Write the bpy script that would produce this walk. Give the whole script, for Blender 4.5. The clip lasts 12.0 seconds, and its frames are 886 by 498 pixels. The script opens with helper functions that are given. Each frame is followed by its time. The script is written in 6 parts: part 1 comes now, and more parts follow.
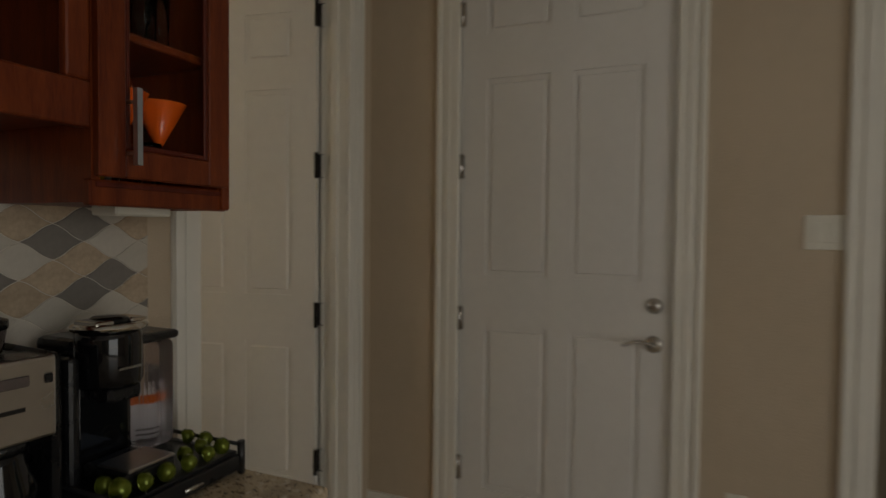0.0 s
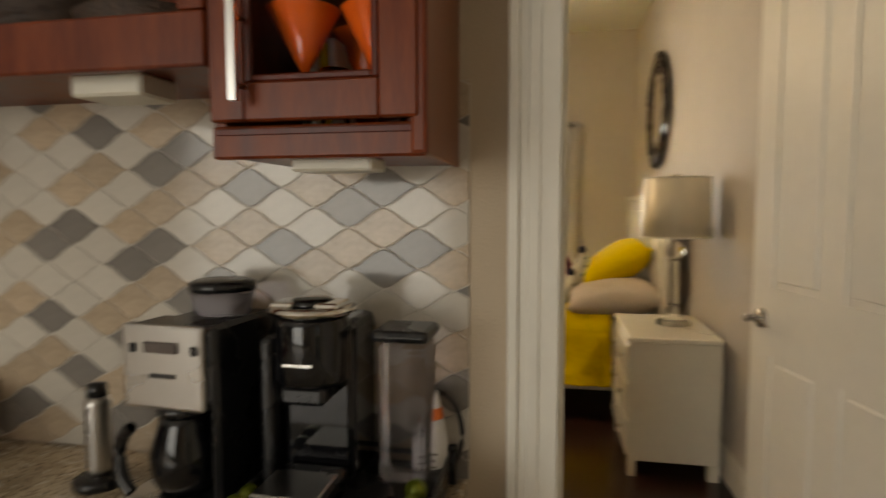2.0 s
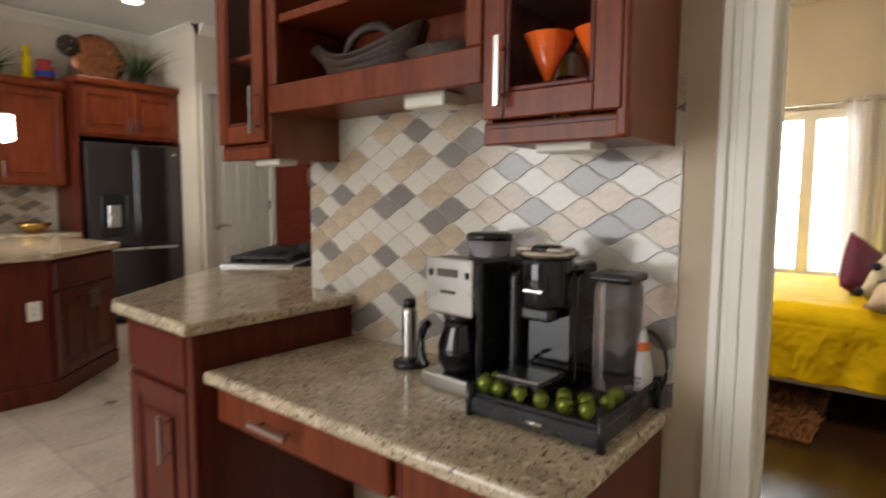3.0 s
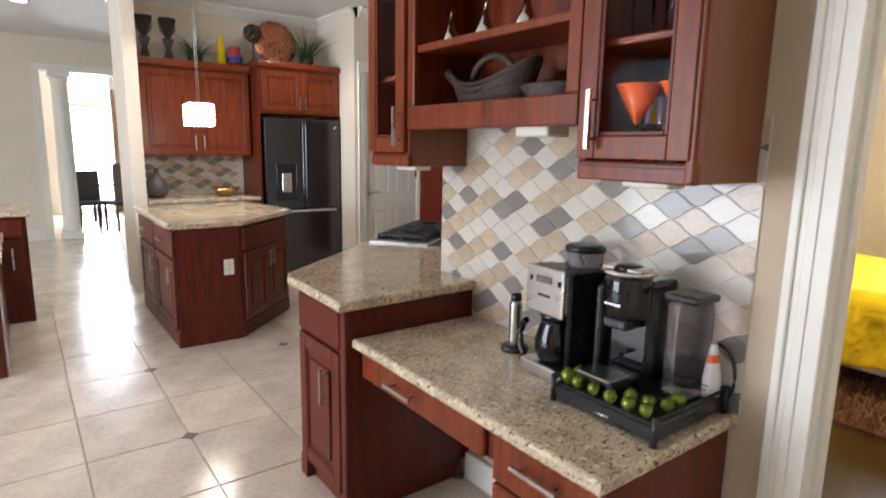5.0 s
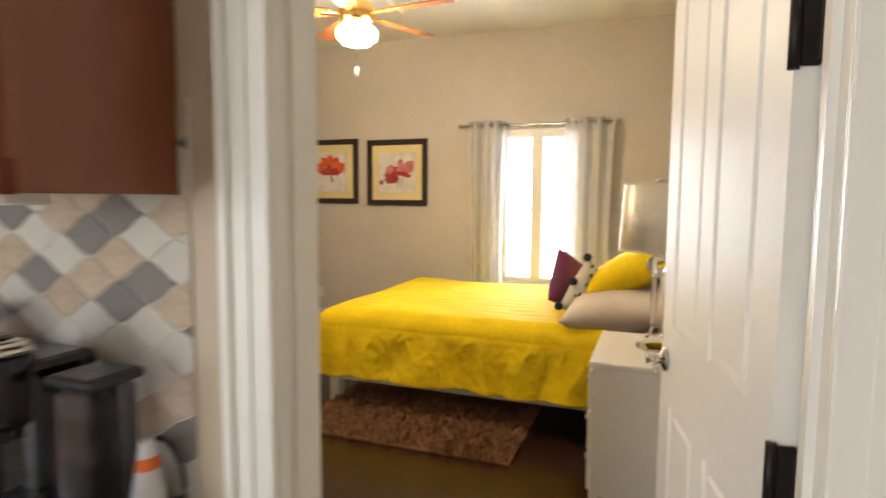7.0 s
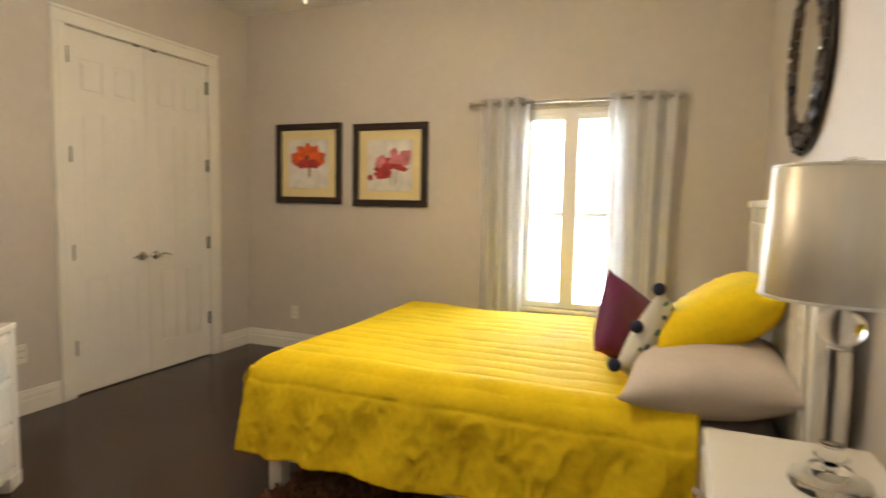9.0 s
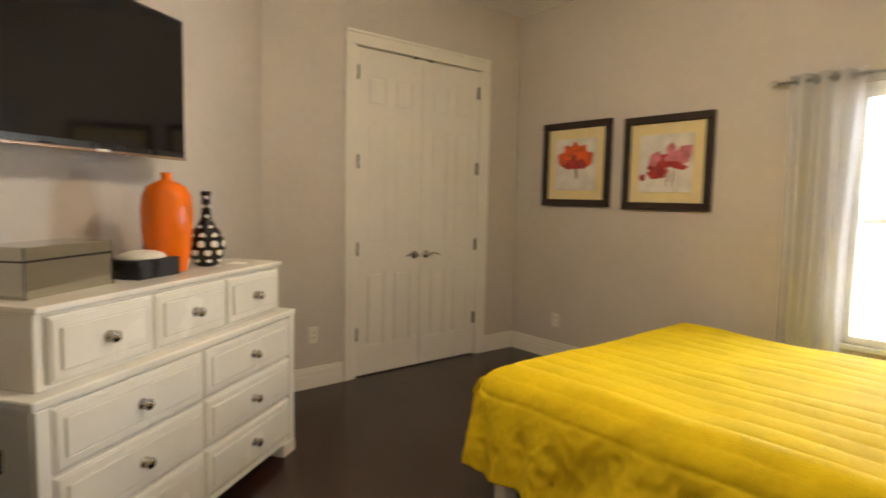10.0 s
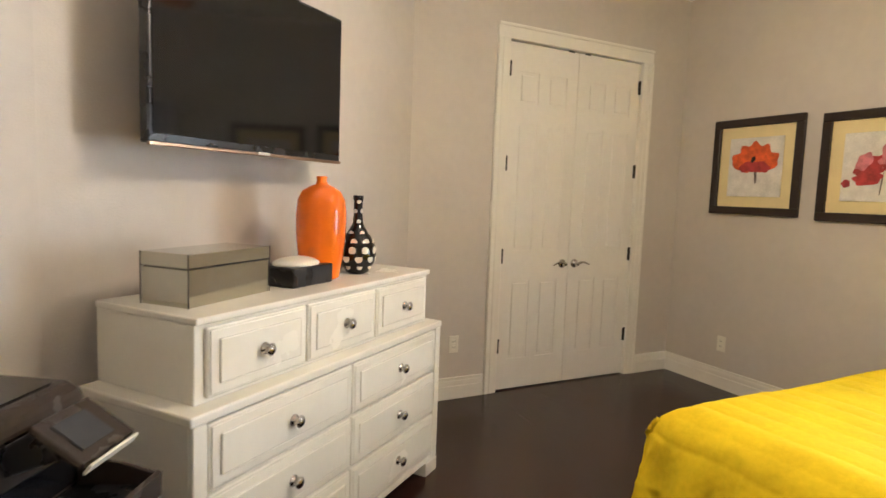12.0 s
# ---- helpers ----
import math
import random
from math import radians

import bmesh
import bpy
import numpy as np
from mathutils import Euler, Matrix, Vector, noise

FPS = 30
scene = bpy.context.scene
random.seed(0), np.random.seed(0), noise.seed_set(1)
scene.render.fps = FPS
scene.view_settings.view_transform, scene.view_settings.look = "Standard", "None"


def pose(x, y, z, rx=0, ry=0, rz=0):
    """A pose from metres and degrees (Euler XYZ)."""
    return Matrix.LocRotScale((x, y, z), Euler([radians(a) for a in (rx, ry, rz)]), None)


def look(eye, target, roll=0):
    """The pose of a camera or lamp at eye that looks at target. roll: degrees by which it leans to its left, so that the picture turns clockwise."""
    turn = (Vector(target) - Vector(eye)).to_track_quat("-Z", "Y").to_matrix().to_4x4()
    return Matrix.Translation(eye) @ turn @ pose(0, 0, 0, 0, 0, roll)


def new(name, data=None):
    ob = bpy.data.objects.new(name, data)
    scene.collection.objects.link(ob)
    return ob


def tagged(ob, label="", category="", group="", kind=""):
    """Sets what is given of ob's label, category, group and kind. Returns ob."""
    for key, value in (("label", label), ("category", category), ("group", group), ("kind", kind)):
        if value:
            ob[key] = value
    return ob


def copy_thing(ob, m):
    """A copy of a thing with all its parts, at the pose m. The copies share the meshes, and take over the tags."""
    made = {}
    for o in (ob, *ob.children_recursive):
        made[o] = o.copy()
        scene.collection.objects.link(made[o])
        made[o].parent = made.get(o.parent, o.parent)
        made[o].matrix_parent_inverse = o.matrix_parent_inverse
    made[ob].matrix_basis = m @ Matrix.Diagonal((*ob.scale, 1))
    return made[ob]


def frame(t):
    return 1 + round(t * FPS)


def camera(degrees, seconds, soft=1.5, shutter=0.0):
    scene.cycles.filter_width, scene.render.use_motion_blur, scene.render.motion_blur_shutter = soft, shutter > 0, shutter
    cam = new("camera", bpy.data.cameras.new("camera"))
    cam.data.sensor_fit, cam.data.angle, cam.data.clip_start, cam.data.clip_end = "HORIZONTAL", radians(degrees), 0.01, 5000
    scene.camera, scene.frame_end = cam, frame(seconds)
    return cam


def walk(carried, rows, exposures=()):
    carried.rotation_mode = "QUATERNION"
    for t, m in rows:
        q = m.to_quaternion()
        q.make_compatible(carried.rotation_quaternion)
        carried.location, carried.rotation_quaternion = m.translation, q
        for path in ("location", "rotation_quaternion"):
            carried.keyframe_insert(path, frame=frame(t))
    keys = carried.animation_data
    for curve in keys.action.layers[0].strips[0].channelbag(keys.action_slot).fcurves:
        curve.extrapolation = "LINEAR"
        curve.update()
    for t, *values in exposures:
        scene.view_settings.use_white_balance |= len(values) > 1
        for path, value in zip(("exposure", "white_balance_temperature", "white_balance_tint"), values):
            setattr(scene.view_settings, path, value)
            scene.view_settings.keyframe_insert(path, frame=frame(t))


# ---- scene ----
cam = camera(75.3, 12.0, shutter=0.5)
PATH = [
    (0, (0.563, 0.11, 1.346), (2.398, 0.902, 1.285), 0.6),
    (0.5, (0.948, 0.193, 1.332), (2.559, 1.375, 1.259), 0.3),
    (1, (1.307, 0.278, 1.297), (2.456, 1.912, 1.208), -0.1),
    (1.5, (1.596, 0.335, 1.28), (2.075, 2.275, 1.185), -0.5),
    (2, (1.83, 0.326, 1.314), (1.451, 2.285, 1.167), -0.1),
    (2.5, (1.962, 0.18, 1.288), (1.052, 1.955, 1.144), -0.0),
    (3, (2.088, 0.037, 1.271), (0.832, 1.583, 1.087), 0.4),
    (3.2, (2.111, 0.008, 1.262), (0.782, 1.477, 0.992), 0.5),
    (4.8, (2.337, -0.071, 1.475), (0.76, 1.084, 1.048), 0.5),
    (5, (2.365, -0.088, 1.466), (0.782, 1.085, 1.119), 1.0),
    (5.5, (2.434, -0.048, 1.455), (0.901, 1.215, 1.218), 1.2),
    (6, (2.499, 0.031, 1.423), (1.243, 1.575, 1.228), 1.1),
    (6.5, (2.506, 0.282, 1.406), (1.571, 2.04, 1.217), 0.9),
    (7, (2.444, 0.656, 1.388), (1.745, 2.521, 1.212), 0.4),
    (7.2, (2.443, 0.777, 1.401), (1.819, 2.67, 1.232), 1.1),
    (8.8, (2.136, 1.837, 1.356), (1.492, 3.724, 1.196), 0.9),
    (9, (2.08, 1.898, 1.362), (1.33, 3.745, 1.197), 1.1),
    (9.5, (2.088, 2.154, 1.356), (0.928, 3.774, 1.186), 1.2),
    (10, (2.07, 2.28, 1.36), (0.532, 3.546, 1.187), 1.2),
    (10.5, (2.07, 2.337, 1.362), (0.336, 3.318, 1.184), 1.3),
    (11, (2.066, 2.335, 1.37), (0.252, 3.155, 1.188), 1.5),
    (11.5, (1.975, 2.315, 1.36), (0.153, 3.119, 1.176), 1.7),
    (12, (1.774, 2.308, 1.393), (-0.003, 3.207, 1.203), 2.1),
]
walk(cam, [(t, look(eye, target, roll)) for t, eye, target, roll in PATH],
     exposures=[(0, -2.06, 7100, 10), (0.5, -1.5, 7400, 10), (1.0, -1.27, 7800, 10), (1.5, -1.16, 8300, 10), (2.0, -0.85, 7800, 10), (3, -0.1, 6700, 12), (5, 0.5, 6000, 14), (6, 0.4, 6150, 13), (6.5, 0.25, 6250, 13), (7, 0.15, 6400, 12), (9, -0.13, 6150, 11), (10, -0.35, 6250, 12), (10.6, -0.02, 6000, 12), (12, 0.12, 5850, 12)])

# ---- world and large lights ----
world = bpy.data.worlds.new("sky")
scene.world = world
world.use_nodes = True
wn = world.node_tree
sky = wn.nodes.new("ShaderNodeTexSky")
sky.sky_type, sky.sun_disc = "NISHITA", False
sky.sun_elevation, sky.sun_rotation = radians(48), radians(200)
wn.nodes["Background"].inputs[1].default_value = 0.12
wn.links.new(sky.outputs[0], wn.nodes["Background"].inputs[0])
sun = new("sun", bpy.data.lights.new("sun", "SUN"))
sun.data.energy, sun.data.angle, sun.data.color = 3.0, radians(0.5), (1.0, 0.95, 0.88)
sun.matrix_world = look((0, 0, 0), (0.25, 0.62, -0.74))


def area(name, eye, target, sx, sy, watts, col=(1, 1, 1)):
    lamp = bpy.data.lights.new(name, "AREA")
    lamp.shape, lamp.size, lamp.size_y, lamp.energy, lamp.color = "RECTANGLE", sx, sy, watts, col
    ob = new(name, lamp)
    ob.matrix_world = look(eye, target)
    return ob


def bulb(name, at, watts, col, r=0.05):
    lamp = bpy.data.lights.new(name, "POINT")
    lamp.energy, lamp.color, lamp.shadow_soft_size = watts, col, r
    ob = new(name, lamp)
    ob.location = at
    return ob


DAY = (0.92, 0.96, 1.0)
area("window_daylight", (1.33, 6.36, 1.35), (1.33, 0, 1.2), 0.66, 1.5, 95, DAY)
area("dining_daylight", (-11.54, 1.23, 1.35), (0, 1.2, 1.0), 0.72, 2.4, 170, DAY)
# Added fill for the kitchen, set in an unseen opening to the south.
area("south_fill_daylight", (-1.2, -4.4, 1.4), (-1.2, 5, 1.1), 3.4, 2.4, 195, DAY)

# ---- materials ----


def mat(name, col, rough=0.5, metal=0.0, var=0.12, scale=6.0, bump=0.0, bscale=150.0, col2=None, coat=0.0, stretch=None, rvar=0.08):
    m = bpy.data.materials.new(name)
    m.use_nodes = True
    nt = m.node_tree
    b = nt.nodes["Principled BSDF"]
    b.inputs["Metallic"].default_value = metal
    b.inputs["Coat Weight"].default_value = coat
    b.inputs["Coat Roughness"].default_value = 0.15
    tc = nt.nodes.new("ShaderNodeTexCoord")
    mp = nt.nodes.new("ShaderNodeMapping")
    if stretch:
        mp.inputs["Scale"].default_value = stretch
    nt.links.new(tc.outputs["Object"], mp.inputs[0])
    n1 = nt.nodes.new("ShaderNodeTexNoise")
    n1.inputs["Scale"].default_value, n1.inputs["Detail"].default_value = scale, 6
    nt.links.new(mp.outputs[0], n1.inputs["Vector"])
    n2 = nt.nodes.new("ShaderNodeTexNoise")
    n2.inputs["Scale"].default_value, n2.inputs["Detail"].default_value = scale * 9, 3
    nt.links.new(mp.outputs[0], n2.inputs["Vector"])
    add = nt.nodes.new("ShaderNodeMath")
    add.operation = "MULTIPLY_ADD"
    nt.links.new(n2.outputs[0], add.inputs[0])
    add.inputs[1].default_value = 0.5
    sub = nt.nodes.new("ShaderNodeMath")
    sub.operation = "SUBTRACT"
    nt.links.new(n1.outputs[0], sub.inputs[0])
    sub.inputs[1].default_value = 0.25
    nt.links.new(sub.outputs[0], add.inputs[2])
    ramp = nt.nodes.new("ShaderNodeValToRGB")
    nt.links.new(add.outputs[0], ramp.inputs[0])
    c2 = col2 or tuple(min(1, c * (1 + var)) for c in col)
    c1 = tuple(c * (1 - var) for c in col)
    ramp.color_ramp.elements[0].position, ramp.color_ramp.elements[1].position = 0.3, 0.7
    ramp.color_ramp.elements[0].color, ramp.color_ramp.elements[1].color = (*c1, 1), (*c2, 1)
    nt.links.new(ramp.outputs[0], b.inputs["Base Color"])
    rr = nt.nodes.new("ShaderNodeMapRange")
    rr.inputs[3].default_value, rr.inputs[4].default_value = max(0.02, rough - rvar), min(1, rough + rvar)
    nt.links.new(n1.outputs[0], rr.inputs[0])
    nt.links.new(rr.outputs[0], b.inputs["Roughness"])
    if bump:
        n3 = nt.nodes.new("ShaderNodeTexNoise")
        n3.inputs["Scale"].default_value, n3.inputs["Detail"].default_value = bscale, 3
        nt.links.new(mp.outputs[0], n3.inputs["Vector"])
        bp = nt.nodes.new("ShaderNodeBump")
        bp.inputs["Strength"].default_value, bp.inputs["Distance"].default_value = bump, 0.004
        nt.links.new(n3.outputs[0], bp.inputs["Height"])
        nt.links.new(bp.outputs[0], b.inputs["Normal"])
    return m


def glass(name, col=(1, 1, 1), rough=0.02):
    m = bpy.data.materials.new(name)
    m.use_nodes = True
    b = m.node_tree.nodes["Principled BSDF"]
    b.inputs["Base Color"].default_value = (*col, 1)
    b.inputs["Transmission Weight"].default_value, b.inputs["Roughness"].default_value = 1, rough
    b.inputs["IOR"].default_value = 1.45
    return m


def glow(name, col, power):
    m = bpy.data.materials.new(name)
    m.use_nodes = True
    b = m.node_tree.nodes["Principled BSDF"]
    b.inputs["Base Color"].default_value = (0.8, 0.8, 0.8, 1)
    b.inputs["Emission Color"].default_value, b.inputs["Emission Strength"].default_value = (*col, 1), power
    return m


def granite_mat(name):
    m = mat(name, (0.52, 0.42, 0.29), 0.12, var=0.25, scale=9, rvar=0.05)
    nt = m.node_tree
    b = nt.nodes["Principled BSDF"]
    base = b.inputs["Base Color"].links[0].from_socket
    tc = nt.nodes.new("ShaderNodeTexCoord")
    last = base
    for sc, lo, hi, col in ((70, 0.60, 0.66, (0.13, 0.08, 0.05)), (45, 0.58, 0.66, (0.70, 0.62, 0.48)), (130, 0.62, 0.68, (0.05, 0.04, 0.035))):
        n = nt.nodes.new("ShaderNodeTexNoise")
        n.inputs["Scale"].default_value, n.inputs["Detail"].default_value = sc, 2
        nt.links.new(tc.outputs["Object"], n.inputs["Vector"])
        mr = nt.nodes.new("ShaderNodeMapRange")
        mr.inputs[1].default_value, mr.inputs[2].default_value = lo, hi
        nt.links.new(n.outputs[0], mr.inputs[0])
        mx = nt.nodes.new("ShaderNodeMix")
        mx.data_type = "RGBA"
        nt.links.new(mr.outputs[0], mx.inputs[0])
        nt.links.new(last, mx.inputs[6])
        mx.inputs[7].default_value = (*col, 1)
        last = mx.outputs[2]
    nt.links.new(last, b.inputs["Base Color"])
    return m


def vary_by_object(m, amount):
    """Shifts the lightness of each piece a little."""
    nt = m.node_tree
    b = nt.nodes["Principled BSDF"]
    base = b.inputs["Base Color"].links[0].from_socket
    oi = nt.nodes.new("ShaderNodeObjectInfo")
    mr = nt.nodes.new("ShaderNodeMapRange")
    mr.inputs[3].default_value, mr.inputs[4].default_value = 1 - amount, 1 + amount
    nt.links.new(oi.outputs["Random"], mr.inputs[0])
    hsv = nt.nodes.new("ShaderNodeHueSaturation")
    nt.links.new(mr.outputs[0], hsv.inputs["Value"])
    nt.links.new(base, hsv.inputs["Color"])
    nt.links.new(hsv.outputs[0], b.inputs["Base Color"])
    return m


M_WALL = mat("wall_paint_greige", (0.57, 0.52, 0.46), 0.7, var=0.04, scale=2, bump=0.35, bscale=160)
M_HALL = mat("wall_paint_tan", (0.54, 0.44, 0.32), 0.7, var=0.04, scale=2, bump=0.35, bscale=160)
M_CREAM = mat("wall_paint_cream", (0.72, 0.65, 0.54), 0.7, var=0.03, scale=2, bump=0.3, bscale=160)
M_CEIL = mat("ceiling_paint", (0.78, 0.77, 0.74), 0.85, var=0.03, scale=2, bump=0.5, bscale=120)
M_WHITE = mat("white_paint", (0.80, 0.77, 0.69), 0.38, var=0.03, scale=3, bump=0.06, bscale=60)
M_DOOR = mat("door_paint", (0.80, 0.77, 0.70), 0.42, var=0.03, scale=3, bump=0.08, bscale=90)
M_LACQ = mat("white_lacquer", (0.82, 0.79, 0.69), 0.25, var=0.025, scale=3)
M_CHERRY = mat("cherry_wood", (0.140, 0.022, 0.006), 0.34, var=0.22, scale=5, col2=(0.210, 0.042, 0.010), coat=0.0, stretch=(6, 6, 0.7))
M_CHERRYL = mat("cherry_laminate", (0.20, 0.062, 0.024), 0.36, var=0.12, scale=4, stretch=(6, 6, 0.5))
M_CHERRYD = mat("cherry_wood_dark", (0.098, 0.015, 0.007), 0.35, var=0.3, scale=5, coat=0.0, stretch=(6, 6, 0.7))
for m_ in (M_CHERRY, M_CHERRYD):
    m_.node_tree.nodes["Principled BSDF"].inputs["Specular IOR Level"].default_value = 0.28
M_DARKFLOOR = mat("dark_hardwood", (0.026, 0.009, 0.006), 0.24, var=0.25, scale=4, bump=0.03, bscale=40, stretch=(0.6, 6, 1))
M_GRANITE = granite_mat("granite")
M_TRAV = vary_by_object(mat("travertine_tile", (0.60, 0.50, 0.41), 0.20, var=0.14, scale=4, col2=(0.70, 0.61, 0.50)), 0.06)
M_GROUT = mat("grout", (0.42, 0.36, 0.29), 0.85, var=0.1, scale=20)
M_TW = vary_by_object(mat("tile_white", (0.58, 0.54, 0.47), 0.12, var=0.05, scale=10, bump=0.15, bscale=14), 0.05)
M_TB = vary_by_object(mat("tile_beige", (0.47, 0.37, 0.265), 0.16, var=0.16, scale=14, bump=0.15, bscale=14), 0.10)
M_TG = vary_by_object(mat("tile_grey", (0.225, 0.205, 0.185), 0.12, var=0.08, scale=10, bump=0.15, bscale=14), 0.08)
M_TGROUT = mat("tile_grout", (0.66, 0.61, 0.53), 0.8, var=0.06, scale=30)
M_STEEL = mat("brushed_steel", (0.56, 0.55, 0.53), 0.28, 1.0, var=0.025, scale=6, rvar=0.03)
M_NICKEL = mat("satin_nickel", (0.50, 0.47, 0.43), 0.22, 1.0, var=0.05, scale=12)
M_BSTEEL = mat("black_stainless", (0.085, 0.08, 0.082), 0.22, 0.9, var=0.06, scale=8, stretch=(1, 1, 10))
M_BLACKP = mat("black_plastic", (0.012, 0.012, 0.013), 0.28, var=0.2, scale=10)
M_BLACKG = mat("black_gloss", (0.006, 0.006, 0.007), 0.07, var=0.2, scale=10, rvar=0.02)
M_BRONZE = mat("oil_rubbed_bronze", (0.025, 0.02, 0.017), 0.42, 0.7, var=0.2, scale=20)
M_YELLOW = mat("yellow_quilt", (0.74, 0.53, 0.006), 0.85, var=0.10, scale=5, bump=0.25, bscale=90)
M_YELLOW.node_tree.nodes["Principled BSDF"].inputs["Specular IOR Level"].default_value = 0.15
M_LINEN = mat("beige_linen", (0.58, 0.50, 0.42), 0.75, var=0.06, scale=8, bump=0.3, bscale=300)
M_PLUM = mat("plum_velvet", (0.12, 0.006, 0.065), 0.6, var=0.25, scale=9, bump=0.3, bscale=200)
M_CURTAIN = mat("ivory_curtain", (0.80, 0.78, 0.75), 0.7, var=0.05, scale=6, bump=0.3, bscale=260)
nt_ = M_CURTAIN.node_tree
tr_ = nt_.nodes.new("ShaderNodeBsdfTranslucent")
tr_.inputs[0].default_value = (0.88, 0.87, 0.87, 1)
mx_ = nt_.nodes.new("ShaderNodeMixShader")
mx_.inputs[0].default_value = 0.5
nt_.links.new(nt_.nodes["Principled BSDF"].outputs[0], mx_.inputs[1])
nt_.links.new(tr_.outputs[0], mx_.inputs[2])
nt_.links.new(mx_.outputs[0], nt_.nodes["Material Output"].inputs[0])
M_RUGB = mat("brown_shag", (0.20, 0.085, 0.035), 0.85, var=0.45, scale=30, col2=(0.36, 0.17, 0.07))
M_ORANGE = mat("orange_ceramic", (0.80, 0.16, 0.006), 0.10, var=0.05, scale=4, rvar=0.03)
M_ORGLASS = mat("orange_glass", (0.70, 0.10, 0.01), 0.12, var=0.08, scale=5)
M_FRAME = mat("espresso_frame", (0.020, 0.010, 0.007), 0.4, var=0.25, scale=14)
M_MATB = mat("cream_mat_board", (0.74, 0.62, 0.33), 0.8, var=0.03, scale=10)
M_PAPER = mat("art_canvas", (0.68, 0.65, 0.60), 0.8, var=0.14, scale=12)
M_POPPY = mat("poppy_orange", (0.62, 0.10, 0.02), 0.7, var=0.35, scale=22)
M_RED = mat("poppy_red", (0.34, 0.03, 0.03), 0.7, var=0.35, scale=22)
M_PINK = mat("poppy_pink", (0.52, 0.17, 0.19), 0.7, var=0.35, scale=22)
M_MIRROR = mat("mirror_silver", (0.86, 0.87, 0.86), 0.03, 1.0, var=0.02, scale=4, rvar=0.01)
M_SHADE = mat("satin_shade", (0.86, 0.79, 0.64), 0.45, 0.3, var=0.05, scale=5, stretch=(1, 1, 0.2))
sb_ = M_SHADE.node_tree.nodes["Principled BSDF"]
sb_.inputs["Anisotropic"].default_value, sb_.inputs["Anisotropic Rotation"].default_value = 0.9, 0.25
tg_ = M_SHADE.node_tree.nodes.new("ShaderNodeTangent")
tg_.direction_type, tg_.axis = "RADIAL", "Z"
M_SHADE.node_tree.links.new(tg_.outputs[0], sb_.inputs["Tangent"])
M_ACRYL = glass("clear_acrylic", (0.97, 0.97, 0.95), 0.03)
M_ACRYL.node_tree.nodes["Principled BSDF"].inputs["IOR"].default_value = 1.10
M_CRYSTAL = glass("crystal")
M_CRYSTAL.node_tree.nodes["Principled BSDF"].inputs["IOR"].default_value = 1.25
M_GLASS = glass("cabinet_glass", (0.92, 0.95, 0.95))
M_GLASS.node_tree.nodes["Principled BSDF"].inputs["IOR"].default_value = 1.07
M_TANK = glass("clear_tank", (0.72, 0.69, 0.73), 0.22)
M_TANK.node_tree.nodes["Principled BSDF"].inputs["IOR"].default_value = 1.22
M_SMOKE = glass("smoked_tank", (0.40, 0.37, 0.39), 0.08)
M_SMOKE.node_tree.nodes["Principled BSDF"].inputs["IOR"].default_value = 1.12
M_LIME = mat("lime_foil", (0.15, 0.19, 0.02), 0.20, 0.5, var=0.2, scale=30)
M_WICKER = mat("dark_wicker", (0.05, 0.028, 0.018), 0.6, var=0.4, scale=60, bump=0.8, bscale=140)
M_SILVER = mat("silver_pear", (0.72, 0.70, 0.66), 0.14, 1.0, var=0.03, scale=9)
M_GREEN = mat("leaf_green", (0.035, 0.085, 0.02), 0.55, var=0.4, scale=12)
M_COPPER = mat("hammered_copper", (0.55, 0.22, 0.11), 0.28, 1.0, var=0.15, scale=20, bump=0.8, bscale=40)
M_OAKFAN = mat("fan_blade_wood", (0.30, 0.10, 0.025), 0.35, var=0.25, scale=5, stretch=(1, 8, 8), coat=0.2)
M_BRASS = mat("brass", (0.70, 0.45, 0.14), 0.22, 1.0, var=0.05, scale=9)
M_DRAPE = mat("tan_drape", (0.45, 0.30, 0.21), 0.8, var=0.1, scale=5)
M_CHAIR = mat("dark_upholstery", (0.03, 0.025, 0.025), 0.7, var=0.2, scale=10)
M_TAUPE = mat("taupe_fabric", (0.12, 0.095, 0.085), 0.8, var=0.15, scale=20)
M_BLUE = mat("blue_glaze", (0.02, 0.07, 0.40), 0.2, var=0.2, scale=10)
M_TEAL = mat("teal_print", (0.02, 0.12, 0.13), 0.7, var=0.3, scale=16)
M_NAVY = mat("navy_pompom", (0.012, 0.018, 0.05), 0.9, var=0.3, scale=40)
M_LBLUE = mat("pale_screen", (0.055, 0.058, 0.065), 0.15, var=0.1, scale=4)
# Black shell with its lighter brown reflection put into the base colour.
M_PRINTER = mat("printer_shell", (0.045, 0.034, 0.028), 0.26, var=0.15, scale=8)
M_IVORYP = mat("ivory_plastic", (0.75, 0.72, 0.62), 0.35, var=0.02, scale=5)
M_LABELO = mat("label_orange", (0.75, 0.16, 0.02), 0.5, var=0.05)
M_SKYCARD = glow("outdoor_glare", (0.95, 0.98, 1.0), 4.0)
M_LAMPGLOW = glow("frosted_lamp", (1.0, 0.80, 0.48), 14.0)
M_CANGLOW = glow("can_light_lens", (1.0, 0.95, 0.86), 18.0)
M_PENDGLOW = glow("pendant_crystal_glow", (1.0, 0.93, 0.82), 6.0)

# ---- building helpers ----


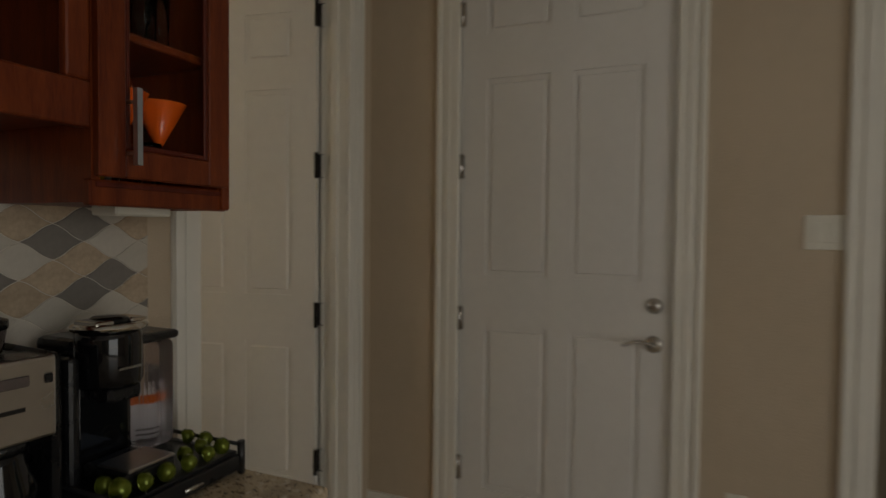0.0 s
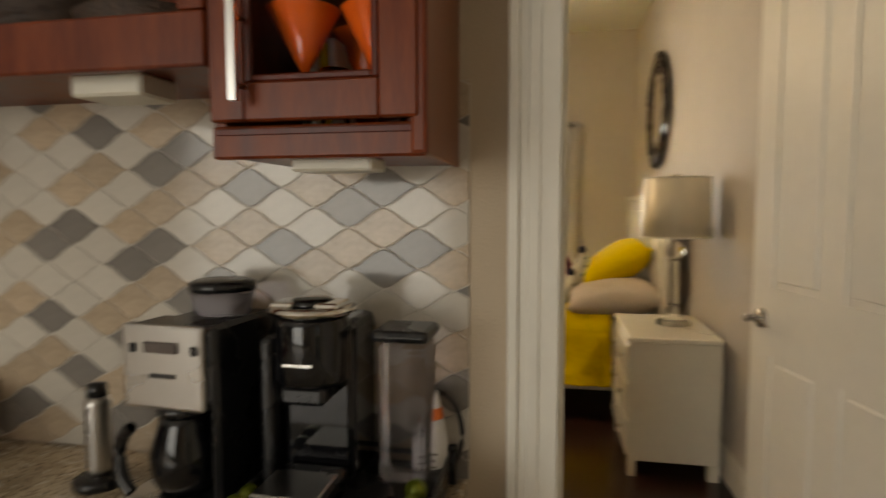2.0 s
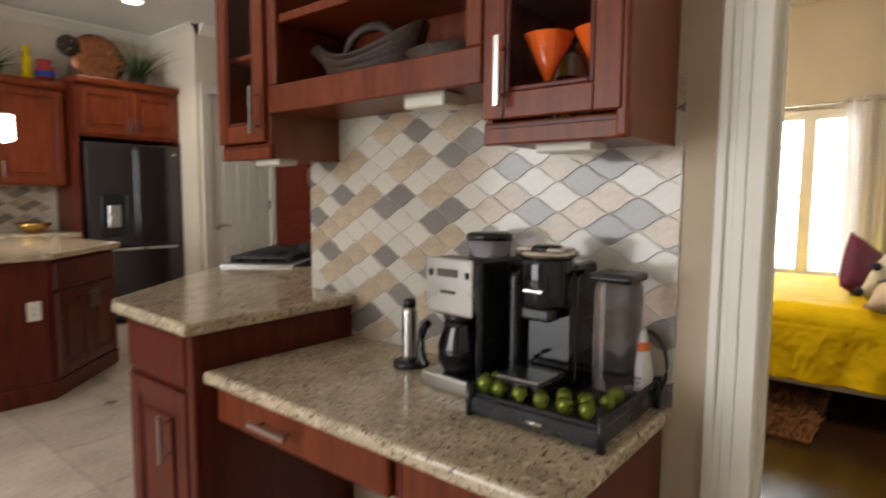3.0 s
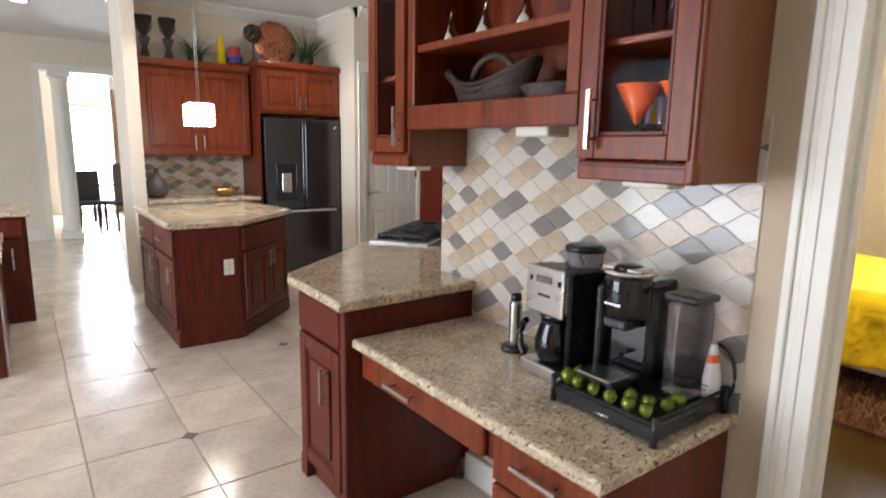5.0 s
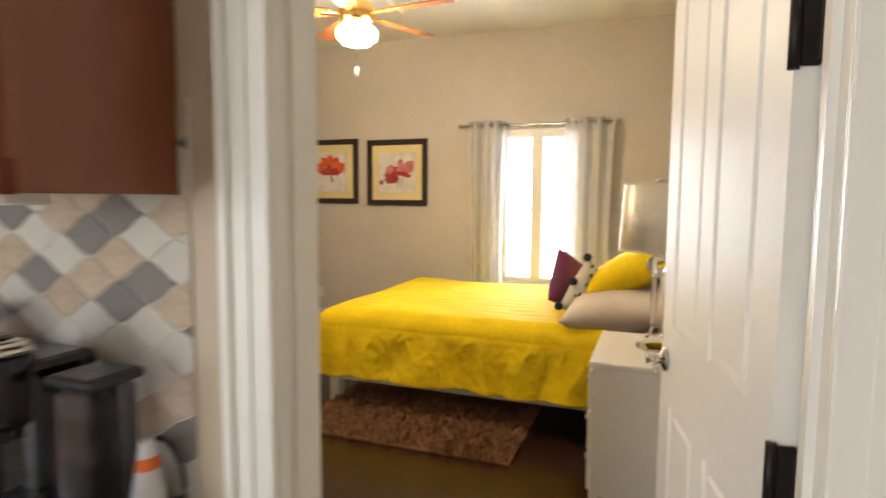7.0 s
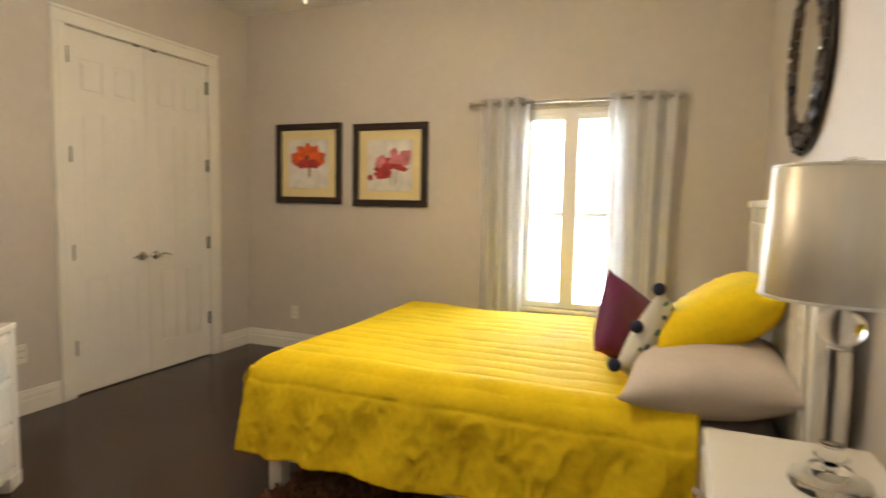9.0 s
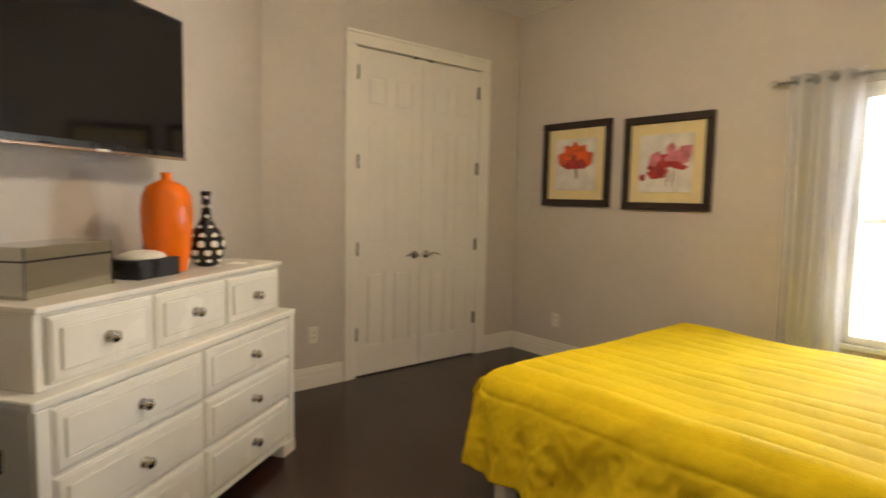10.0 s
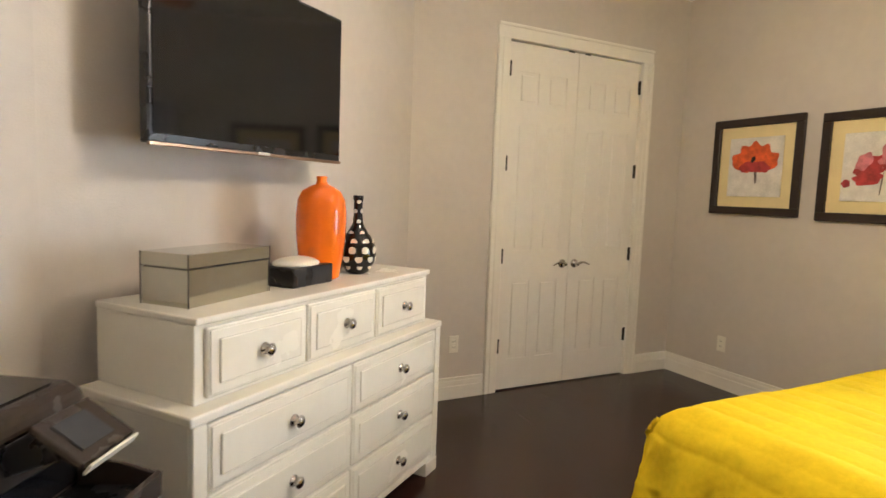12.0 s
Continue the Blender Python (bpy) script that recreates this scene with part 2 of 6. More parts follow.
def bx(bm, x0, x1, y0, y1, z0, z1, bev=0.0, seg=1):
    v = [bm.verts.new(p) for p in ((x0, y0, z0), (x1, y0, z0), (x1, y1, z0), (x0, y1, z0), (x0, y0, z1), (x1, y0, z1), (x1, y1, z1), (x0, y1, z1))]
    f = [bm.faces.new([v[i] for i in q]) for q in ((3, 2, 1, 0), (4, 5, 6, 7), (0, 1, 5, 4), (1, 2, 6, 5), (2, 3, 7, 6), (3, 0, 4, 7))]
    if bev:
        edges = list({e for q in f for e in q.edges})
        bmesh.ops.bevel(bm, geom=edges, offset=bev, segments=seg, affect="EDGES", profile=0.5)
    return bm


def box(x0, x1, y0, y1, z0, z1, bev=0.0, seg=1):
    return bx(bmesh.new(), x0, x1, y0, y1, z0, z1, bev, seg)


def prism(points, z0, z1, bev=0.0, seg=2):
    bm = bmesh.new()
    lo = [bm.verts.new((x, y, z0)) for x, y in points]
    hi = [bm.verts.new((x, y, z1)) for x, y in points]
    n = len(points)
    bm.faces.new(lo[::-1])
    bm.faces.new(hi)
    for i in range(n):
        bm.faces.new((lo[i], lo[(i + 1) % n], hi[(i + 1) % n], hi[i]))
    bmesh.ops.recalc_face_normals(bm, faces=bm.faces)
    if bev:
        bmesh.ops.bevel(bm, geom=[e for e in bm.edges if abs(e.verts[0].co.z - e.verts[1].co.z) < 1e-6], offset=bev, segments=seg, affect="EDGES", profile=0.5)
    return bm


def lathe(profile, seg=24, bm=None, at=(0, 0, 0), close=True):
    """A turned body from (radius, height) pairs, bottom to top."""
    bm = bm or bmesh.new()
    rings = []
    for r, z in profile:
        rings.append([bm.verts.new((at[0] + max(r, 1e-4) * math.cos(a), at[1] + max(r, 1e-4) * math.sin(a), at[2] + z)) for a in (2 * math.pi * k / seg for k in range(seg))])
    for a, b in zip(rings, rings[1:]):
        for k in range(seg):
            f = bm.faces.new((a[k], a[(k + 1) % seg], b[(k + 1) % seg], b[k]))
            f.smooth = True
    if close:
        bm.faces.new(rings[0][::-1])
        bm.faces.new(rings[-1])
    return bm


def rod(bm, a, b, r, seg=10):
    a, b = Vector(a), Vector(b)
    m = Matrix.Translation((a + b) / 2) @ (b - a).to_track_quat("Z", "Y").to_matrix().to_4x4()
    got = bmesh.ops.create_cone(bm, cap_ends=True, segments=seg, radius1=r, radius2=r, depth=(b - a).length, matrix=m)
    for v in got["verts"]:
        for f in v.link_faces:
            if len(f.verts) == 4:
                f.smooth = True
    return bm


def ball(bm, at, r, sx=1, sy=1, sz=1, u=14, v=9):
    m = Matrix.Translation(at) @ Matrix.Diagonal((sx, sy, sz, 1))
    got = bmesh.ops.create_uvsphere(bm, u_segments=u, v_segments=v, radius=r, matrix=m)
    for w in got["verts"]:
        for f in w.link_faces:
            f.smooth = True
    return bm


def sheet(fn, nu, nv, smooth=True):
    """A grid surface from fn(u, v) with u and v from 0 to 1."""
    bm = bmesh.new()
    g = [[bm.verts.new(fn(i / nu, j / nv)) for j in range(nv + 1)] for i in range(nu + 1)]
    for i in range(nu):
        for j in range(nv):
            f = bm.faces.new((g[i][j], g[i + 1][j], g[i + 1][j + 1], g[i][j + 1]))
            f.smooth = smooth
    return bm


def part(name, bm, material, parent=None, label="", m=None):
    me = bpy.data.meshes.new(name)
    bm.to_mesh(me)
    bm.free()
    me.materials.append(material)
    ob = new(name, me)
    if parent:
        ob.parent = parent
    if m is not None:
        ob.matrix_basis = m
    if label:
        ob["label"] = label
    return ob


def thing(name, m, label, category, group=""):
    ob = new(name)
    ob.empty_display_size = 0.05
    ob.matrix_basis = m
    return tagged(ob, label, category, group)


def single(name, bm, material, label, category, group="", m=None):
    return tagged(part(name, bm, material, m=m), label, category, group)


def structure(name, bm, material, label=""):
    return tagged(part(name, bm, material), label, kind="structure")


I4 = Matrix.Identity(4)
YB, YI, T = 1.457, 1.575, 0.118      # kitchen face and bedroom face of the dividing wall
CK, CB = 2.95, 2.99                  # ceiling heights
XG, XC, YW = 2.84, -1.60, 6.15
XH0, XH1 = 2.71, 2.58                # head wall's face at the door and at the window
XT0, XT1 = 0.275, 1.665              # ends of the tile backsplash
JL, JR, DH = 1.842, 2.645, 2.45      # bedroom door opening

# ---- structure ----
kf = box(-12.2, XG + 0.1, -4.6, YI, -0.12, -0.006)
floor_k = structure("floor_kitchen", kf, M_GROUT, "travertine tile floor with darker grout joints")
structure("floor_pantry", prism([(-5.0, YI + 0.004), (0.20, YI + 0.004), (-0.72, 2.40), (-1.80, 3.80), (-2.25, 5.2), (-5.0, 5.2)], -0.12, -0.002), M_TRAV, "pale travertine floor by the pantry")
structure("floor_bedroom", prism([(XG, YI - 0.09), (XG, YW + 0.1), (XC - 0.1, YW + 0.1), (XC - 0.1, 3.72), (-0.33, 1.98), (0.28, YI - 0.09)], -0.12, 0.002), M_DARKFLOOR, "dark brown polished hardwood floor")

w = box(XT0 - 0.002, JL - 0.02, YB, YI, 0, 3.0)
bx(w, JL - 0.02, JR + 0.02, YB, YI, DH + 0.02, 3.0)
bx(w, JR + 0.02, XG, YB, YI, 0, 3.0)
structure("wall_divider", w, M_HALL, "tan painted wall between kitchen and bedroom")
structure("wall_diagonal", prism([(XT0 - 0.002, YB), (-0.65, 2.29), (-1.72, 3.68), (-1.60, 3.76), (-0.30, 2.0), (XT0 - 0.002, YI)], 0, 3.0), M_WALL, "greige diagonal bedroom wall")
GY0, GY1 = 0.165, 1.02
w = box(XG, XG + 0.12, GY1 + 0.02, YI, 0, 3.0)
bx(w, XG, XG + 0.12, GY0 - 0.02, GY1 + 0.02, DH + 0.02, 3.0)
bx(w, XG, XG + 0.12, -0.44, GY0 - 0.02, 0, 3.0)
bx(w, XG, XG + 0.12, -1.32, -0.44, 2.47, 3.0)
bx(w, XG, XG + 0.12, -4.6, -1.32, 0, 3.0)
structure("wall_garage", w, M_HALL, "tan painted wall with a white entry door")
structure("wall_laundry", box(XG + 0.9, XG + 1.0, -1.6, 0.2, 0, 3.0), M_HALL)
structure("wall_head", prism([(XH0, YI), (XG, YI), (XG, YW + 0.12), (XH1, YW + 0.12), (XH1, YW)], 0, 3.02), M_WALL, "greige bedroom wall behind the bed")
CY0, CY1 = 4.465, 5.677
w = box(XC - 0.12, XC, 3.66, CY0 - 0.02, 0, 3.02)
bx(w, XC - 0.12, XC, CY0 - 0.02, CY1 + 0.02, DH + 0.02, 3.02)
bx(w, XC - 0.12, XC, CY1 + 0.02, YW + 0.12, 0, 3.02)
structure("wall_closet", w, M_WALL, "greige bedroom wall with closet doors")
structure("wall_closet_back", box(XC - 0.7, XC - 0.6, 3.9, 6.3, 0, 3.02), M_WALL)
WX0, WX1, WZ0, WZ1 = 1.02, 1.66, 0.58, 2.06
w = box(XC, WX0, YW, YW + 0.14, 0, 3.02)
bx(w, WX1, XH1, YW, YW + 0.14, 0, 3.02)
bx(w, WX0, WX1, YW, YW + 0.14, 0, WZ0)
bx(w, WX0, WX1, YW, YW + 0.14, WZ1, 3.02)
structure("wall_window", w, M_WALL, "greige bedroom wall with a bright double window")
structure("ceiling_bedroom", prism([(XG, YI), (XG, YW + 0.1), (XC - 0.8, YW + 0.1), (XC - 0.8, 3.6), (-0.33, 1.98), (0.30, YI)], CB, CB + 0.1), M_CEIL, "white textured bedroom ceiling")
structure("ceiling_kitchen", box(-12.2, XG + 1.2, -4.7, YB + 0.05, CK, CK + 0.1), M_CEIL, "white kitchen ceiling")
structure("ceiling_pantry", box(-12.2, 0.33, YB + 0.05, 5.3, CK + 0.002, CK + 0.1), M_CEIL)
# kitchen's outer walls
# The south wall is out of view; its opening is added to admit daylight.
w = box(-12.2, -2.9, -4.72, -4.6, 0, 3.0)
bx(w, 0.5, XG + 1.2, -4.72, -4.6, 0, 3.0)
bx(w, -2.9, 0.5, -4.72, -4.6, 2.6, 3.0)
structure("wall_south", w, M_CREAM, "cream unseen wall with an added wide opening for daylight")
FX = -4.45                          # wall behind the refrigerator run
structure("wall_fridge", box(FX - 0.12, FX, 0.92, 3.05, 0, 3.0), M_CREAM, "cream wall behind tall kitchen cabinets")
structure("wall_column", box(FX - 0.12, -3.86, 0.80, 0.92, 0, 2.96, 0.004), M_CREAM, "cream wall end beside the kitchen cabinets")
w = box(-3.62, -3.5, 3.05, 3.12, 0, 3.0)
bx(w, -3.62, -3.5, 3.12, 3.86, 2.3, 3.0)
bx(w, -3.62, -3.5, 3.86, 5.2, 0, 3.0)
structure("wall_pantry", w, M_CREAM, "cream wall with a white pantry door")
structure("wall_pantry_side", box(FX, -3.5, 3.0, 3.05, 0, 3.0), M_CREAM)
structure("wall_pantry_back", box(-5.4, -2.31, 5.1, 5.2, 0, 3.0), M_CREAM)
# hallway beyond with a tall opening to the dining room
w = box(-8.12, -8.0, -4.6, 0.30, 0, 3.0)
bx(w, -8.12, -8.0, 0.30, 1.75, 2.47, 3.0)
bx(w, -8.12, -8.0, 1.75, 5.2, 0, 3.0)
structure("wall_dining", w, M_CREAM, "cream wall with a cased opening to the dining room")
w = box(-11.6, -11.5, -1.0, 0.86, 0, 3.0)
bx(w, -11.6, -11.5, 1.60, 4.0, 0, 3.0)
bx(w, -11.6, -11.5, 0.86, 1.60, 2.8, 3.0)
structure("wall_far", w, M_CREAM)
structure("wall_dining_north", box(-11.6, -8.12, 3.6, 3.7, 0, 3.0), M_CREAM)
structure("wall_dining_south", box(-11.6, -8.12, -1.1, -1.0, 0, 3.0), M_CREAM)
structure("backdrop_dining", box(-12.15, -12.1, -0.5, 3.0, 0, 3.2), M_SKYCARD, "glaring daylight outside the dining window")
structure("backdrop_window", box(0.2, 2.5, 7.2, 7.25, 0, 3.2), M_SKYCARD, "glaring daylight outside the bedroom window")
structure("ground", box(-60, 60, -60, 60, -0.3, -0.2), mat("lawn", (0.07, 0.10, 0.035), 0.9, var=0.3, scale=3), "lawn outside the house")


def base_run(name, a, b, mat_=None, h=0.15):
    """A stepped skirting board from a to b; the room is on its left hand."""
    a, b = Vector((*a, 0)), Vector((*b, 0))
    d = (b - a)
    L = d.length
    bm = bx(bmesh.new(), 0, L, 0, 0.014, 0, h)
    bx(bm, 0, L, 0.014, 0.022, 0, h * 0.62, 0.003)
    bx(bm, 0, L, 0.014, 0.018, h * 0.70, h * 0.86, 0.0015)
    ob = part(name, bm, mat_ or M_WHITE, m=Matrix.Translation(a) @ Matrix.Rotation(math.atan2(d.y, d.x), 4, "Z"))
    tagged(ob, "white moulded baseboard", kind="structure")
    return ob


base_run("baseboard", (XC, YW), (XC, CY1 + 0.11))
base_run("baseboard", (XC, CY0 - 0.11), (XC, 3.76))
base_run("baseboard", (XH1, YW), (XC, YW))
base_run("baseboard", (-1.60, 3.76), (-0.30, 2.0))
base_run("baseboard", (XH0, YI), (XH1, YW))
base_run("baseboard", (XG, GY1 + 0.11), (XG, YB))
base_run("baseboard", (XG, -0.35), (XG, GY0 - 0.11))
base_run("baseboard", (-8.0, 0.19), (-8.0, -4.6))


def casing_mesh(w0, w1, h, cw=0.10):
    """Door casing in the plane y=0, facing -y."""
    bm = bmesh.new()
    for x0, x1 in ((w0 - cw, w0), (w1, w1 + cw)):
        bx(bm, x0, x1, -0.016, 0, 0, h, 0.003)
        c = (x0 + x1) / 2
        out = x0 if x0 < w0 - 0.001 else x1
        bx(bm, min(out, out + (0.022 if x0 < w0 - 0.001 else -0.022)), max(out, out + (0.022 if x0 < w0 - 0.001 else -0.022)), -0.026, -0.016, 0, h, 0.003)
        bx(bm, c - 0.012, c + 0.012, -0.021, -0.016, 0, h, 0.002)
    bx(bm, w0 - cw, w1 + cw, -0.016, 0, h, h + cw, 0.003)
    bx(bm, w0 - cw, w1 + cw, -0.026, -0.016, h + cw - 0.022, h + cw, 0.003)
    return bm


def jamb_mesh(w0, w1, h, depth):
    bm = bx(bmesh.new(), w0 - 0.02, w0, 0, depth, 0, h)
    bx(bm, w1, w1 + 0.02, 0, depth, 0, h)
    bx(bm, w0 - 0.02, w1 + 0.02, 0, depth, h, h + 0.02)
    bx(bm, w0, w0 + 0.012, depth * 0.35, depth * 0.65, 0, h)
    bx(bm, w1 - 0.012, w1, depth * 0.35, depth * 0.65, 0, h)
    return bm


def doorway(name, m, w0, w1, h, depth, both=True):
    tagged(part(name + "_jamb", jamb_mesh(w0, w1, h, depth), M_WHITE, m=m), "white painted door jamb", kind="structure")
    tagged(part(name + "_casing", casing_mesh(w0, w1, h), M_WHITE, m=m), "white moulded door casing", kind="structure")
    if both:
        tagged(part(name + "_casing_inner", casing_mesh(w0, w1, h), M_WHITE, m=m @ Matrix.Translation((w0 + w1, depth, 0)) @ Matrix.Rotation(math.pi, 4, "Z")), "white moulded door casing", kind="structure")


doorway("door_bedroom", Matrix.Translation((0, YB, 0)), JL, JR, DH, T)
MG = Matrix.Translation((XG, 0, 0)) @ Matrix.Rotation(-math.pi / 2, 4, "Z")       # local x runs to -y, local -y faces -x
doorway("door_garage", MG, -GY1, -GY0, DH, 0.12, False)
doorway("door_laundry", MG, 0.46, 1.3, DH, 0.12, False)
MC = Matrix.Translation((XC, 0, 0)) @ Matrix.Rotation(math.pi / 2, 4, "Z")
doorway("door_closet", MC, CY0, CY1, DH, 0.12, False)
MP = Matrix.Translation((-3.5, 0, 0)) @ Matrix.Rotation(math.pi / 2, 4, "Z")
doorway("door_pantry", MP, 3.14, 3.84, 2.28, 0.12, False)
structure("trim_dining", casing_mesh(0.30, 1.75, 2.47), M_WHITE).matrix_basis = Matrix.Translation((-8.0, 0, 0)) @ Matrix.Rotation(math.pi / 2, 4, "Z")
col = tagged(new("column"), "white tapered column standing in the dining opening", kind="structure")
col.matrix_basis = Matrix.Translation((-8.06, 0.53, 0))
part("plinth", box(-0.15, 0.15, -0.15, 0.15, 0, 0.10, 0.006), M_WHITE, col)
part("shaft", lathe([(0.13, 0.10), (0.135, 0.13), (0.115, 0.17), (0.118, 1.0), (0.100, 2.32), (0.12, 2.35), (0.12, 2.39)], 28), M_WHITE, col)
part("capital", box(-0.14, 0.14, -0.14, 0.14, 2.39, 2.47, 0.006), M_WHITE, col)


def crown(name, a, b, z):
    a, b = Vector((*a, z)), Vector((*b, z))
    d = b - a
    bm = bmesh.new()
    prof = ((0, 0), (0.10, 0), (0.10, -0.02), (0.075, -0.035), (0.04, -0.07), (0.025, -0.10), (0.0, -0.10))
    ends = [[bm.verts.new((x, y, zz)) for y, zz in prof] for x in (0, d.length)]
    n = len(prof)
    for i in range(n):
        bm.faces.new((ends[0][i], ends[1][i], ends[1][(i + 1) % n], ends[0][(i + 1) % n]))
    bm.faces.new(ends[0][::-1])
    bm.faces.new(ends[1])
    bmesh.ops.recalc_face_normals(bm, faces=bm.faces)
    tagged(part(name, bm, M_WHITE, m=Matrix.Translation(a) @ Matrix.Rotation(math.atan2(d.y, d.x), 4, "Z")), "white crown moulding", kind="structure")


crown("trim_crown", (FX, 3.05), (FX, 0.92), CK)
crown("trim_crown", (-3.86, 0.92), (-3.86, 0.80), CK)
crown("trim_crown", (-3.86, 0.80), (FX - 0.12, 0.80), CK)
crown("trim_crown", (-3.5, 5.1), (-3.5, 3.05), CK)
crown("trim_crown", (-3.5, 3.05), (FX, 3.05), CK)

# ---- doors ----


def leaf_mesh(w, h, t=0.036, rows=((0.22, 0.79), (1.005, 1.905), (2.03, 2.25))):
    """A six-panel door leaf from x=0 to w, y=0 to t."""
    k = h / 2.44
    bm = bx(bmesh.new(), 0, w, 0.007, t - 0.007, 0, h)
    s = 0.105 * min(1, w / 0.7) + 0.005
    mid = w / 2
    cols = ((s, mid - s * 0.42), (mid + s * 0.42, w - s))
    xs = [0, cols[0][0], cols[0][1], cols[1][0], cols[1][1], w]
    for y0, y1 in ((0, 0.007), (t - 0.007, t)):
        for a, b in ((0, 1), (2, 3), (4, 5)):
            bx(bm, xs[a], xs[b], y0, y1, 0, h)
        zs = [0] + [z * k for r in rows for z in r] + [h]
        for a, b in ((0, 1), (2, 3), (4, 5), (6, 7)):
            for c0, c1 in cols:
                bx(bm, c0, c1, y0, y1, zs[a], zs[b])
        for c0, c1 in cols:
            for r0, r1 in rows:
                g = 0.020
                n0, n1 = (0.001, 0.010) if y0 == 0 else (t - 0.010, t - 0.001)
                bx(bm, c0 + g, c1 - g, n0, n1, r0 * k + g, r1 * k - g, 0.006)
    return bm


def lever(parent, at, side, toward):
    """A lever handle on the face side (-1 is the -y face), lever pointing toward +x or -x."""
    bm = lathe([(0.032, 0), (0.032, 0.006), (0.024, 0.012), (0.012, 0.016), (0.011, 0.045), (0.013, 0.052), (0, 0.054)], 18)
    bmesh.ops.rotate(bm, verts=bm.verts, matrix=Matrix.Rotation(math.pi / 2 * (1 if side < 0 else -1), 3, "X"))
    y = 0.045 * side
    for i in range(8):
        a, b = i / 8, (i + 1) / 8
        rod(bm, (toward * 0.11 * a, y, 0.012 * math.sin(a * 3.6)), (toward * 0.11 * b, y, 0.012 * math.sin(b * 3.6)), 0.009 - 0.004 * a, 8)
    return part("lever_handle", bm, M_NICKEL, parent, "satin nickel lever handle", Matrix.Translation(at))


def hinges(parent, x, y, mtl, zs=(0.32, 0.965, 1.61, 2.25), leaf=0.03):
    for z in zs:
        bm = bx(bmesh.new(), x - leaf, x + leaf, y - 0.002, y + 0.002, z - 0.05, z + 0.05, 0.001)
        rod(bm, (x, y - 0.004, z - 0.052), (x, y - 0.004, z + 0.052), 0.007, 8)
        part("hinge", bm, mtl, parent, "door hinge")


# bedroom door: open into the room, hinged at the jamb by the entry door
MD = Matrix.Translation((JR + 0.002, YI + 0.024, 0.012)) @ Matrix.Rotation(radians(101.0), 4, "Z")
d = thing("panel_door", MD, "open cream six-panel bedroom door with dark bronze hinges", "door")
part("door_leaf", leaf_mesh(0.76, 2.43, rows=((0.25, 0.845), (1.055, 1.95), (2.07, 2.28))), M_DOOR, d)
lever(d, (0.70, 0, 0.95), -1, -1)
lever(d, (0.70, 0.036, 0.95), 1, -1)
for z in (0.325, 0.968, 1.612, 2.256):
    bm = box(-0.034, -0.001, 0.0, 0.003, z - 0.05, z + 0.05, 0.008)
    rod(bm, (-0.004, 0.038, z - 0.055), (-0.004, 0.038, z + 0.055), 0.008, 10)
    bx(bm, -0.003, -0.0005, 0.004, 0.034, z - 0.05, z + 0.05)
    bx(bm, -0.060, -0.012, -0.004, -0.001, z - 0.05, z + 0.05, 0.001)
    part("hinge", bm, M_BRONZE, d, "dark bronze door hinge")
# entry door to the garage
d = thing("entry_door", MG @ Matrix.Translation((-GY1 + 0.004, 0.012, 0.012)), "closed white six-panel entry door with deadbolt", "door")
part("door_leaf", leaf_mesh(GY1 - GY0 - 0.008, 2.43, 0.04, ((0.24, 0.945), (1.155, 1.98), (2.165, 2.33))), mat("entry_door_paint", (0.74, 0.72, 0.68), 0.45, var=0.03, scale=3), d)
lever(d, (0.785, 0, 0.918), -1, -1)
bm = lathe([(0.030, 0), (0.030, 0.008), (0.022, 0.016), (0.016, 0.022), (0, 0.022)], 20)
bmesh.ops.rotate(bm, verts=bm.verts, matrix=Matrix.Rotation(math.pi / 2, 3, "X"))
part("deadbolt", bm, M_NICKEL, d, "satin nickel deadbolt", Matrix.Translation((0.785, 0, 1.063)))
hinges(d, 0.0, -0.004, M_NICKEL, leaf=0.016)
# closet doors
half = (CY1 - CY0) / 2
for i in range(2):
    d = thing("closet_door", MC @ Matrix.Translation((CY0 + 0.003 + i * half, 0.012, 0.012)), "closed white six-panel closet door of a pair", "door", "closet door pair")
    part("door_leaf", leaf_mesh(half - 0.006, 2.43), M_DOOR, d)
    lever(d, ((half - 0.06) if i == 0 else 0.054, 0, 0.90), -1, -1 if i == 0 else 1)
    hinges(d, 0.008 if i == 0 else half - 0.014, -0.006, M_BRONZE, leaf=0.014)
    bx_ = box((half - 0.10) if i == 0 else 0.05, (half - 0.05) if i == 0 else 0.10, -0.004, 0.006, 2.425, 2.434)
    part("ball_catch", bx_, M_BRONZE, d)
d = thing("pantry_door", MP @ Matrix.Translation((3.143, 0.012, 0.01)), "closed white six-panel pantry door", "door")
part("door_leaf", leaf_mesh(0.694, 2.26), M_DOOR, d)
lever(d, (0.06, 0, 0.93), -1, 1)
hinges(d, 0.69, -0.004, M_BRONZE, zs=(0.3, 1.15, 2.0), leaf=0.014)


